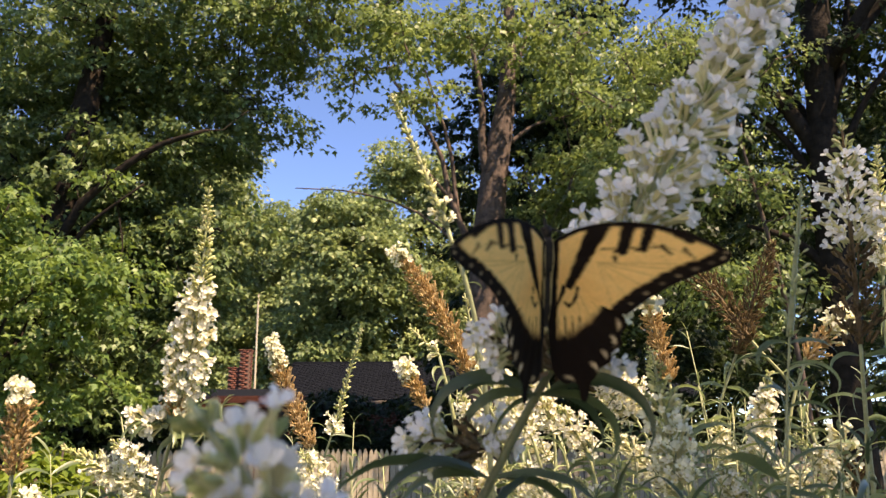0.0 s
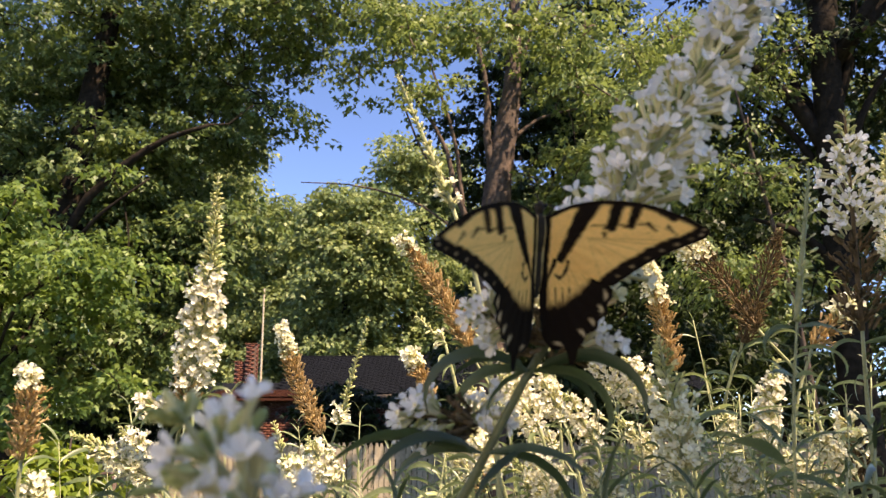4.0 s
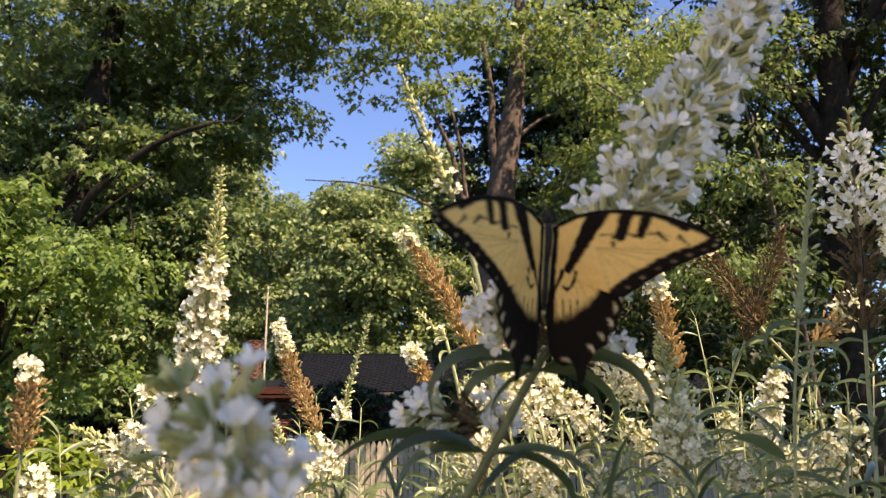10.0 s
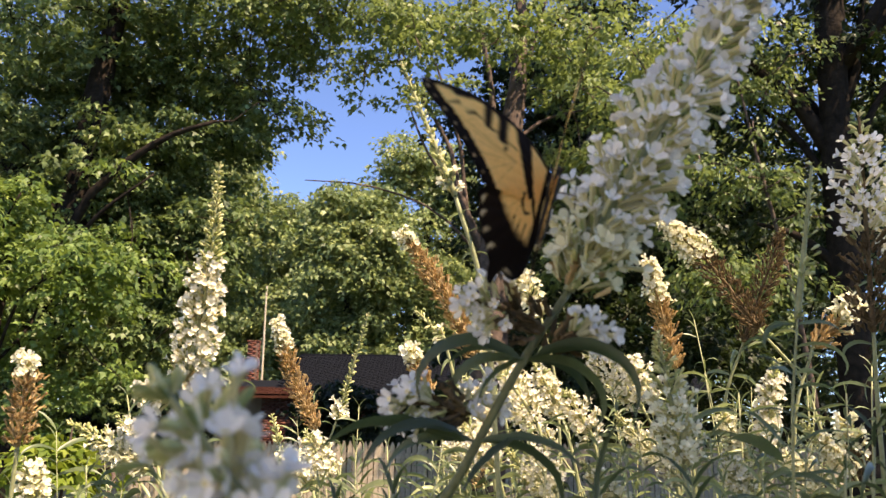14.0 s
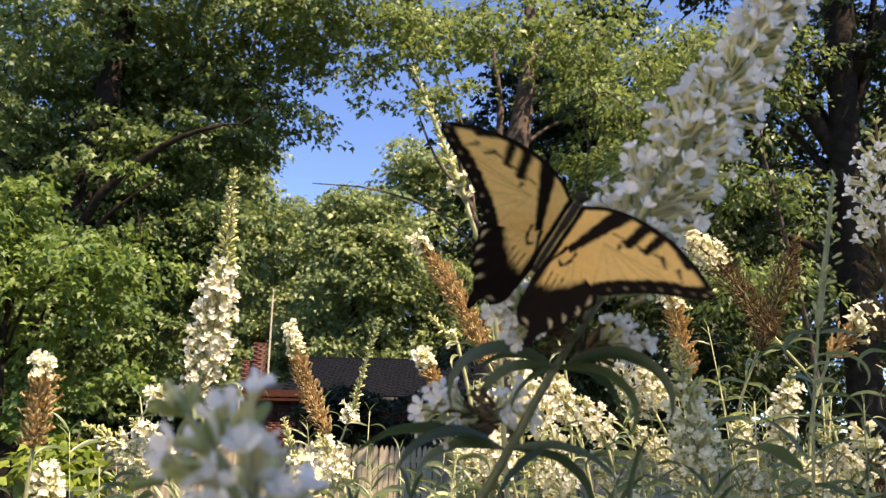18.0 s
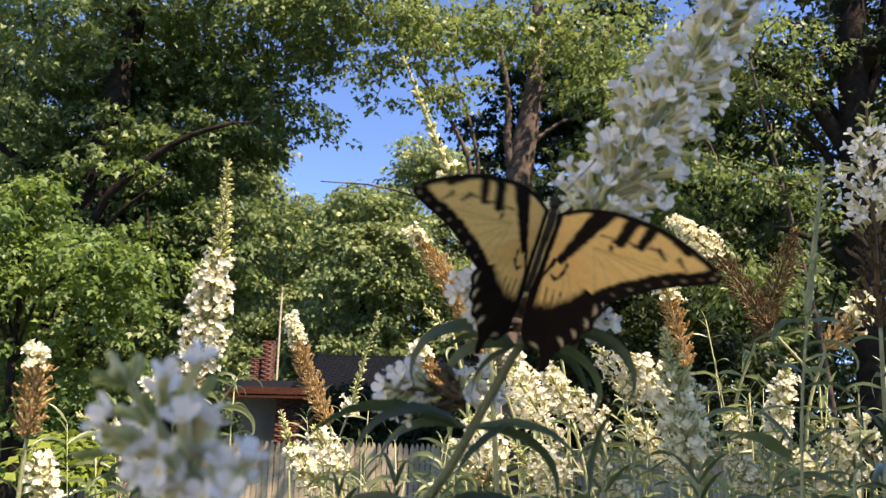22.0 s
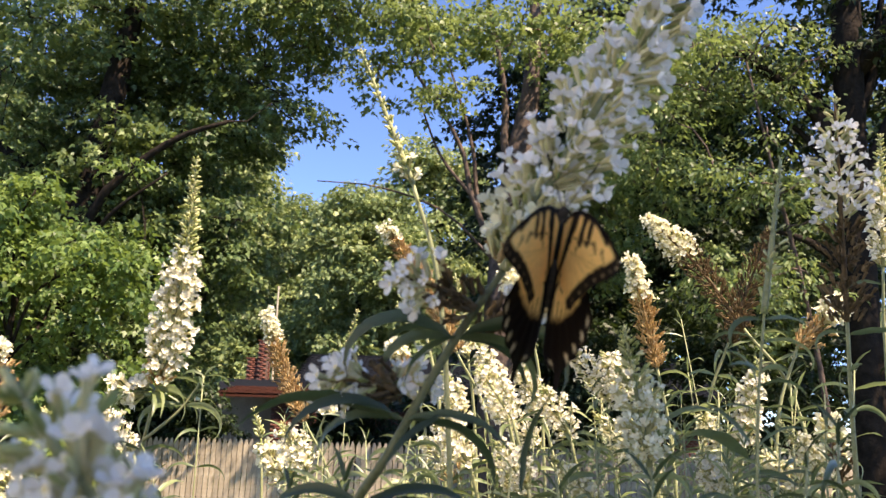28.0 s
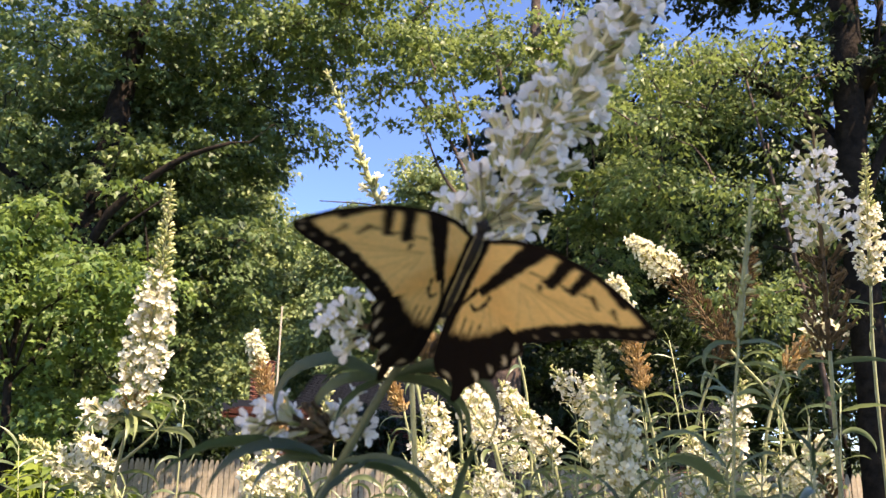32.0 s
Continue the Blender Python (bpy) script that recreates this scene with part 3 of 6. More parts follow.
def trees():
    # the crown at 11.2 m, above the view, is added to shade the maple
    tree("maple_tree", "large dense green maple with sunlit outer leaves", (-7.0, 13.0, 0),
         [(0, 0, 0), (0.1, 0, 2), (0.5, 0, 4.5), (0.7, 0, 7), (1.2, 0, 11)], [0.42, 0.36, 0.3, 0.24, 0.08],
         [(-0.2, 0.8, 7.2, 4.0, 2.8, 3.0), (-0.8, 0.4, 3.6, 4.0, 2.4, 2.6), (2.3, 0.4, 5.2, 1.7, 1.5, 2.0), (1.0, -2.6, 11.2, 3.6, 2.4, 1.1), (3.5, 0.0, 6.4, 0.8, 0.8, 1.2), (2.0, 0.4, 8.8, 2.6, 1.6, 1.4)], 760, 12, 0.12, M_MAPLE, M_SHADEBARK, 11,
         limbs=9, gap=0.10, freq=0.6, dens=(1.1, 1.0, 1.4, 0.4, 0.8, 1.0),
         forks=[[0.10, (0.3, 0, 3.4), (1.2, -1.0, 5.0), (2.4, -1.2, 6.0), (3.3, -1.3, 6.3)], [0.05, (0.5, -0.2, 3.9), (1.5, -1.2, 4.7), (2.4, -1.3, 5.4)]])
    tree("locust_tree", "tall tree with brown forked trunk and airy sunlit leaves", (0.75, 13.0, 0),
         [(0, 0, 0), (0.05, 0, 2.5), (0.18, 0, 4.6), (0.38, 0, 6.2), (0.62, 0, 7.8), (0.7, 0, 11)], [0.33, 0.31, 0.28, 0.24, 0.15, 0.05],
         [(-2.0, -0.2, 8.9, 2.4, 1.4, 1.3), (-3.0, 0.4, 8.2, 1.2, 0.9, 0.8), (2.1, 0.6, 8.6, 2.0, 1.6, 1.7), (-1.05, -0.2, 7.4, 0.5, 0.6, 0.5), (1.9, -0.3, 5.6, 1.2, 1.0, 1.9), (0.3, -1.6, 7.7, 1.8, 0.7, 0.55), (-2.2, -0.3, 7.2, 0.45, 0.45, 0.5)], 200, 11, 0.115, M_ASH, M_BARK, 23,
         limbs=0, gap=0.14, freq=0.8, pad=0.5, dens=(0.9, 0.7, 0.5, 0.9, 1.0, 1.3, 1.2),
         forks=[[0.07, (0.1, 0, 4.2), (-0.45, -0.1, 5.5), (-0.65, -0.1, 6.4), (-1.6, -0.2, 7.9)], [0.06, (0.1, 0, 4.0), (-0.3, 0.1, 5.2), (-0.45, 0.1, 6.5), (-0.9, 0, 8.0)],
                [0.10, (0.30, 0, 5.6), (0.12, -0.1, 6.4), (0.12, -0.1, 7.4), (-0.2, -0.1, 9.2)], [0.05, (0.6, 0, 7.4), (0.9, -0.1, 8.4), (1.2, -0.1, 9.5)], [0.04, (-0.45, -0.1, 5.5), (-1.0, -0.1, 6.2), (-1.4, -0.1, 7.2)],
                [0.028, (0.1, 0, 4.2), (-0.9, -0.4, 5.1), (-2.0, -0.8, 5.4), (-3.0, -1.0, 5.42)], [0.05, (0.4, 0.1, 6.4), (1.1, 0.2, 7.0), (1.8, 0.2, 7.2)]])
    tree("young_ash_tree", "young ash with bright yellow-green sunlit leaves", (3.3, 9.6, 0),
         [(1.5, 0.3, 0), (1.45, 0.3, 2), (1.2, 0.2, 3.6), (0.9, 0.1, 5), (0.6, 0, 6.5)], [0.04, 0.035, 0.03, 0.022, 0.012],
         [(0.75, 0, 4.7, 1.0, 0.8, 0.7), (0.5, 0.2, 6.5, 1.4, 0.9, 0.7), (0.6, 0, 3.5, 0.8, 0.6, 0.4), (-0.9, 0.4, 5.6, 0.8, 0.7, 0.7)], 62, 13, 0.10, M_ASH, M_BARK, 37, limbs=0, gap=0.10, freq=0.9, pad=0.45, templ=NARROW, spread=0.12)
    tree("young_maple_tree", "young maple with bright green leaves in the sun", (-5.5, 9.6, 0),
         [(0, 0, 0), (0.05, 0, 1.2), (-0.05, 0, 2.4), (0.0, 0, 3.6)], [0.07, 0.06, 0.045, 0.015],
         [(0.2, 0, 3.6, 1.5, 0.9, 1.1), (-0.1, 0, 1.9, 1.3, 0.9, 0.6), (1.2, 0.1, 2.0, 0.7, 0.6, 0.3), (0.7, 0.2, 4.4, 0.9, 0.6, 0.6)], 80, 12, 0.105, M_YOUNG, M_SHADEBARK, 33, limbs=6, gap=0.26, freq=1.3, pad=0.42, spread=0.12)
    # the crown at 9.6 m, out of view, is added to shade the trunk
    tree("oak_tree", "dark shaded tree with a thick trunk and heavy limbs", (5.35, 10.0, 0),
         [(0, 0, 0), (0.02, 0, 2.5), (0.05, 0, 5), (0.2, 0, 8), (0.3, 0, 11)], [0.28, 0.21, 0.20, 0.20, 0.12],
         [(1.3, 1.2, 7.6, 2.4, 2.0, 2.6), (1.6, 1.0, 3.6, 2.3, 1.6, 2.6), (2.8, -1.0, 6.9, 1.6, 1.4, 2.0), (4.4, -2.0, 9.6, 2.3, 2.2, 1.2), (-0.9, 0.9, 6.6, 1.0, 0.8, 0.8)], 210, 12, 0.12, M_SHADELEAF, M_SHADEBARK, 41, limbs=9, gap=0.18, freq=0.8, dens=(0.8, 1, 0.8, 1.8, 0.9),
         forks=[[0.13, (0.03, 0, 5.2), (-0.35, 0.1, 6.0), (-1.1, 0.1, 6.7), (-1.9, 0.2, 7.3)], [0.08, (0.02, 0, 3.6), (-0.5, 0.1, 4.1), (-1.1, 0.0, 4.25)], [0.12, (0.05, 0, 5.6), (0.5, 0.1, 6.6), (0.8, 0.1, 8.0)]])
    # the crown at 13 m, out of view, is added to shade those below
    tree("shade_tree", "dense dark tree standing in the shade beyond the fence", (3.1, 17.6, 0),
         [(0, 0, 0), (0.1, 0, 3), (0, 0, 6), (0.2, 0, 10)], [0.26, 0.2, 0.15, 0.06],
         [(-0.2, 0.3, 7.6, 2.7, 1.6, 5.0), (0.3, 0.4, 3.0, 3.4, 1.6, 2.2), (3.0, 0.4, 7.0, 2.6, 1.5, 4.6), (2.6, -2.2, 13.0, 4.6, 2.6, 1.2)], 600, 12, 0.16, M_SHADELEAF, M_SHADEBARK, 43, limbs=8, gap=0.02, freq=0.5, dens=(1, 1, 0.8, 2.2))
    # shaded undergrowth beyond the fence, its shade put into leaf and bark colour
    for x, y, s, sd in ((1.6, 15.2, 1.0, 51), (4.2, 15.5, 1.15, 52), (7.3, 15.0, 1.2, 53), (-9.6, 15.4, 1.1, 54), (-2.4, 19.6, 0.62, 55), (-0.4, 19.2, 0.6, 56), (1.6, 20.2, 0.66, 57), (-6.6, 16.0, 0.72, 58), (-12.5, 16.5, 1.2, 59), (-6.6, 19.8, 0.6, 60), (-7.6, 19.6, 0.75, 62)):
        tree("shrub", "dense green shrub behind the fence, coloured dark for shade", (x, y, 0), [(0, 0, 0), (0.05, 0, 0.6), (0.1, 0, 1.4), (0, 0, 2.2)], [0.07, 0.06, 0.04, 0.02],
             [(0, 0, 2.0 * s, 1.8 * s, 1.2 * s, 1.9 * s)], 62, 10, 0.15, M_SHADELEAF, M_SHADEBARK, sd, limbs=6, pad=0.5)
    # far trees
    a = tree("far_tree", "leafy green tree in the distance", (-4.4, 36, 0), [(0, 0, 0), (0.2, 0, 4), (0, 0, 7), (0.2, 0, 10)], [0.3, 0.27, 0.2, 0.08],
             [(0, 0, 7.8, 3.2, 2.8, 4.0), (0.5, 0, 11.2, 1.9, 1.9, 1.4), (-1.2, 0, 4.0, 3.2, 2.6, 2.6)], 170, 14, 0.27, M_FAR, M_SHADEBARK, 61, limbs=7, spread=0.32, gap=0.14, freq=0.4, pad=0.95, dome=0.9)
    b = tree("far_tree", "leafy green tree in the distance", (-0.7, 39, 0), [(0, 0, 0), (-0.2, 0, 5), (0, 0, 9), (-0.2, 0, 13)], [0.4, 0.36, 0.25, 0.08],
             [(0, 0, 9.6, 4.0, 3.0, 5.6), (-0.2, 0, 14.4, 2.8, 2.2, 1.8), (1.0, 0, 4.0, 3.8, 3.0, 3.0)], 220, 14, 0.27, M_FAR, M_SHADEBARK, 67, limbs=7, spread=0.34, gap=0.14, freq=0.4, pad=1.0, dome=0.9)
    for i, (x, y, s, rz) in enumerate(((-9.0, 45, 1.15, 40), (-14.5, 47, 1.25, 130), (-22, 44, 1.4, 220), (-31, 48, 1.5, 300), (5.5, 43, 1.15, 75), (12.5, 41, 1.25, 160), (20, 46, 1.3, 250), (29, 44, 1.4, 310),
                                       (-11.8, 55, 1.2, 15), (-6.5, 56, 1.15, 100), (2.2, 58, 1.2, 190), (-19, 60, 1.5, 280), (11, 60, 1.4, 330))):
        src = (a, b)[i % 2]
        o = copy_thing(src, pose(x, y, 0, 0, 0, rz))
        o.scale = (s, s, s)
    for o in (a, b):
        tagged(o, group="distant trees")

# ---------------------------------------------------------------- the flowering bush


def floret_template():
    """A small trumpet with four petals; origin at the foot of the tube, 10 mm long."""
    vs, fs, mi = [], [], []
    for z, r in ((0, 0.5), (4, 0.8), (8.6, 1.15)):
        for k in range(5):
            w = 2 * math.pi * k / 5
            vs.append((r * math.cos(w), r * math.sin(w), z))
    for i in range(2):
        for k in range(5):
            fs.append((i * 5 + k, i * 5 + (k + 1) % 5, i * 5 + 5 + (k + 1) % 5, i * 5 + 5 + k))
            mi.append(1)
    fs.append((10, 11, 12, 13, 14))
    mi.append(2)
    for k in range(4):
        w = math.pi / 2 * k + 0.3
        c, s = math.cos(w), math.sin(w)
        b = len(vs)
        for x, y, z in ((0.8, -0.8, 8.6), (0.8, 0.8, 8.6), (2.1, 1.6, 10.2), (3.3, 0.9, 10.9), (3.2, -0.9, 11.1), (2.1, -1.6, 10.3), (2.1, 0, 9.7)):
            vs.append((x * c - y * s, x * s + y * c, z))
        for q in ((0, 1, 6), (1, 2, 6), (2, 3, 6), (3, 4, 6), (4, 5, 6), (5, 0, 6)):
            fs.append(tuple(b + i for i in q))
            mi.append(0)
    return np.array(vs) * 0.001, fs, mi


def bud_template(n=5, length=6.0, fat=1.0):
    vs, fs = [], []
    prof = ((0, 0.35), (0.3, 0.75), (0.75, 1.0), (0.95, 0.45))
    for z, r in prof:
        for k in range(n):
            w = 2 * math.pi * k / n
            vs.append((fat * r * math.cos(w), fat * r * math.sin(w), z * length))
    for i in range(len(prof) - 1):
        for k in range(n):
            fs.append((i * n + k, i * n + (k + 1) % n, (i + 1) * n + (k + 1) % n, (i + 1) * n + k))
    fs.append(tuple(range((len(prof) - 1) * n, len(prof) * n)))
    return np.array(vs) * 0.001, fs, [0] * len(fs)


def husk_template():
    """A dried floret: a shrivelled tube with a torn rim."""
    vs, fs = [], []
    for z, r in ((0, 0.6), (2.5, 1.1), (5.0, 0.8), (6.5, 1.5)):
        for k in range(4):
            w = 2 * math.pi * k / 4 + z * 0.12
            rr = r * (1.35 if (k + int(z)) % 2 else 0.8)
            vs.append((rr * math.cos(w), rr * math.sin(w), z + (0.8 if k % 2 and z > 6 else 0)))
    for i in range(3):
        for k in range(4):
            fs.append((i * 4 + k, i * 4 + (k + 1) % 4, (i + 1) * 4 + (k + 1) % 4, (i + 1) * 4 + k))
    return np.array(vs) * 0.001, fs, [0] * len(fs)


FLORET, BUD, HUSK = floret_template(), bud_template(5, 5.6, 0.95), husk_template()
FLORET_MESH = mesh_from("floret", *FLORET[:2], [M_PETAL, M_TUBE, M_THROAT], FLORET[2])
# floret in the petal colour that has the sun's warmth painted in
SUNLIT_MESH = mesh_from("floret", *FLORET[:2], [M_SUNPETAL, M_TUBE, M_THROAT], FLORET[2])


def long_leaf(name, length, width, arch, twist=0.0, mat=None):
    """A lance-shaped leaf along +y that arches over, folded along its midrib."""
    n, vs, fs = 10, [], []
    ang, y, z = 0.0, 0.0, 0.0
    for i in range(n + 1):
        u = i / n
        w = width / 2 * (math.sin(math.pi * min(1, u ** 0.72)) ** 0.9 if 0 < u < 1 else 0.03)
        w = max(w, width * 0.02)
        wav = 0.05 * width * math.sin(u * 21)
        for x, dz in ((-1, 0.28), (-0.5, 0.12), (0, 0), (0.5, 0.12), (1, 0.28)):
            a, h = x * w * math.cos(twist) - dz * w * math.sin(twist), x * w * math.sin(twist) + dz * w * math.cos(twist)
            vs.append((a, y - h * math.sin(ang), z + h * math.cos(ang) + (wav if abs(x) == 1 else 0)))
        ang -= arch / n * (0.4 + 1.2 * u)
        y += length / n * math.cos(ang)
        z += length / n * math.sin(ang)
    for i in range(n):
        for k in range(4):
            fs.append((i * 5 + k, i * 5 + k + 1, i * 5 + k + 6, i * 5 + k + 5))
    return mesh_from(name, vs, fs, mat or M_BUDDLEAF, smooth=True)


LEAVES = [long_leaf("leaf", 0.1, w, a, s) for a, w, s in ((0.7, 0.0105, 0.7), (1.3, 0.0118, -0.6), (1.9, 0.0100, 0.8), (2.6, 0.0110, 0.9))]
# the same leaf shapes in the shade-darkened colour
SHADED_LEAVES = [long_leaf("leaf", 0.1, w, a, s, M_SHADEBUSH) for a, w, s in ((0.7, 0.0105, 0.7), (1.3, 0.0118, -0.6), (1.9, 0.0100, 0.8), (2.6, 0.0110, 0.9))]
SHADED_SHOOTS = set()


def on_curve(q, s):
    u = s * (len(q) - 1)
    k = min(int(u), len(q) - 2)
    return q[k] + (q[k + 1] - q[k]) * (u - k), q[k + 1] - q[k]


def panicle(parent, axis, r, buds, white, size=1.0, pitch=0.0042, k=7, seed=1, singly=False, dark=False, lean=0.75, sparse=0.0, shape=0.45, whorl=0.5, name="flower_spike"):
    """Florets round the curve axis, from the tip down: buds to the share buds, open to the share white, dried below."""
    rng = np.random.default_rng(seed)
    q = np.asarray(axis, float)
    L = np.linalg.norm(np.diff(q, axis=0), axis=1).sum()
    v, f = tube(q, np.linspace(0.0007, 0.0018, len(q)) * (1 if L < 0.16 else 1.3), 6)
    spike = put(name, mesh_from(name, v, f, M_DRYDARK if dark else M_DRY if white < 0.4 else M_STEM, smooth=True), parent)
    mb, mw, md = [], [], []
    n = int(L / pitch)
    for i in range(n):
        s = (i + 0.5) / n
        rr = r * (0.2 + 0.8 * min(1.0, (s / shape)) ** 0.9) * (1 - 0.25 * max(0, s - 0.85) / 0.15)
        lump = 1 + 0.25 * math.sin(i * 2.1 + seed)
        for j in range((k if s < white else k + 4) if s > 0.12 else max(3, k - 2)):
            if rng.uniform() < sparse:
                continue
            w = 2 * math.pi * (j + 0.5 * (i % 2)) / k + rng.uniform(-0.35, 0.35)
            p, d = on_curve(q, min(0.999, max(0.0, s + rng.uniform(-whorl, whorl) / n)))
            a, b, d = frame_of(d)
            out = a * math.cos(w) + b * math.sin(w)
            up = -d                                     # towards the tip
            dr = out + up * (lean + rng.uniform(-0.35, 0.4)) + rng.normal(0, 0.24, 3)
            x = s + rng.uniform(-0.06, 0.06)
            if x < buds:
                sc = min(size, 0.9) * (0.75 + 0.7 * min(1, s / max(buds, 0.05))) * rng.uniform(0.75, 1.2)
                mb.append(aim(p + out * max(0.0, rr * lump - 0.005 * sc) * rng.uniform(0.3, 1.0), dr, sc, rng.uniform(0, 6)))
            elif x < white:
                sc = size * rng.uniform(0.7, 1.3)
                mw.append(aim(p + out * max(0.0005, rr * lump * rng.uniform(0.75, 1.1) - 0.0095 * sc), dr, sc, rng.uniform(0, 6)))
                if rng.uniform() < 0.7:
                    mb.append(aim(p + out * max(0.0, rr * 0.75 - 0.005 * sc), out + up * 0.8, sc * 0.9, rng.uniform(0, 6)))
            else:
                sc = size * rng.uniform(0.8, 1.2)
                md.append(aim(p + out * max(0.0005, rr * lump * rng.uniform(0.6, 1.0) - 0.0055 * sc), dr + up * 0.5, sc, rng.uniform(0, 6)))
    if mb:
        joined("bud_cluster", BUD, mb, [M_BUD], spike)
    if md:
        joined("husk_cluster", HUSK, md, [M_DRYDARK if dark else M_DRY], spike)
    if mw:
        if singly:
            for m in mw[:290]:
                put("floret", FLORET_MESH if size > 0.93 else SUNLIT_MESH, spike, Matrix(m.tolist()))
            mw = mw[290:]
        if mw:
            joined("floret_cluster", FLORET, mw, [M_PETALS, M_TUBE, M_THROAT], spike)
    return spike


def put_leaf(parent, p, d, length, arch, rng, roll=0.0, wide=1.0):
    """One leaf at p, heading along d."""
    d = np.asarray(d, float) / np.linalg.norm(d)
    up = np.array([0, 0, 1.0]) - d * d[2]
    up = up / (np.linalg.norm(up) + 1e-9)
    x = np.cross(d, up)
    c, s = math.cos(roll), math.sin(roll)
    x, up = x * c + up * s, up * c - x * s
    k = length / 0.1
    m = np.eye(4)
    m[:3, 0], m[:3, 1], m[:3, 2], m[:3, 3] = x * k * wide, d * k, up * k, p
    return put("leaf", (SHADED_LEAVES if parent.name in SHADED_SHOOTS else LEAVES)[arch], parent, Matrix(m.tolist()))


def leaf_to(parent, p, q, arch, rng, wide=1.6):
    """One leaf from p that arches over and ends at q."""
    p, q = np.asarray(p, float), np.asarray(q, float)
    bow = (0.7, 1.3, 1.9, 2.6)[arch] / 2
    c = q - p
    n = np.linalg.norm(c)
    c = c / n
    up = np.array([0, 0, 1.0]) - c * c[2]
    up /= np.linalg.norm(up)
    return put_leaf(parent, p, c * math.cos(bow) + up * math.sin(bow), n * bow / math.sin(bow), arch, rng, rng.uniform(-0.25, 0.25), wide)


def leaf_pairs(parent, q, shares, length, rng, rise=0.35, arch=None):
    for i, s in enumerate(shares):
        p, d = on_curve(q, s)
        a, b, d = frame_of(d)
        w = rng.uniform(0, 3.1)
        for sign in (1, -1):
            out = (a * math.cos(w) + b * math.sin(w)) * sign
            out[2] = out[2] * 0.5 + rise + rng.uniform(-0.1, 0.25)
            put_leaf(parent, p, out, length * rng.uniform(0.6, 1.15), rng.integers(0, 4) if arch is None else arch, rng, rng.uniform(-0.5, 0.5), 1.0)


def shoot(label, tip, base, foot, r, buds, white, seed, bend=(0, 0, 0), size=1.0, k=7, pitch=0.0042, singly=False, dark=False, stem=0.0014, pairs=(), leaf=0.08, at=None, sparse=0.0, shape=0.45, lean=0.75, whorl=0.5):
    """One flowering shoot: spike from tip to base, stem on down to its foot in the soil."""
    rng = np.random.default_rng(seed)
    tip, base, foot = (np.asarray(p, float) for p in (tip, base, foot))
    t = thing("bush_shoot", label, "flower", "shoots of the flowering bush", at=tuple(foot))
    o = foot
    mid = (tip + base) / 2 + np.asarray(bend, float)
    axis = spline([tip - o, mid - o, base - o], 16)
    panicle(t, axis, r, buds, white, size, pitch, k, seed, singly, dark, lean, sparse, shape, whorl)
    low = base + (base - mid) * 1.1
    low[2] = min(low[2], base[2] - 0.06)
    q = spline([base - o, low - o, (low * 0.45 + foot * 0.55) - o, np.zeros(3)], 18)
    v, f = tube(q, np.linspace(stem * 0.8, stem * 1.5, len(q)), 7)
    put("stem", mesh_from("stem", v, f, M_STEM, smooth=True), t)
    leaf_pairs(t, q, [p * 2.0 for p in pairs], leaf * 0.62, rng)
    return t


def leafy_shoot(label, top, foot, seed, leaf=0.085, pairs=5, reach=0.16, stem=0.0012, rise=0.4, dark=False):
    rng = np.random.default_rng(seed)
    top, foot = np.asarray(top, float), np.asarray(foot, float)
    t = thing("leafy_shoot", label, "plant", "leafy shoots of the bush", at=tuple(foot))
    if dark:
        SHADED_SHOOTS.add(t.name)
    q = spline([top - foot, (top - foot) * 0.72 + np.array([rng.uniform(-0.06, 0.06), rng.uniform(0, 0.04), 0]), (top - foot) * 0.35, np.zeros(3)], 18)
    v, f = tube(q, np.linspace(stem * 0.45, stem * 1.3, len(q)), 7)
    put("stem", mesh_from("stem", v, f, M_STEM, smooth=True), t)
    leaf_pairs(t, q, (0.0, 0.006), leaf * 0.55, rng, 1.6, 0)
    leaf_pairs(t, q, [0.012 + reach * (i / max(1, pairs - 1)) ** 1.1 for i in range(pairs)], leaf, rng, rise)
    return t


def below(p, dx=0.0, dy=0.0):
    return (p[0] + dx, p[1] + dy, 0.07)


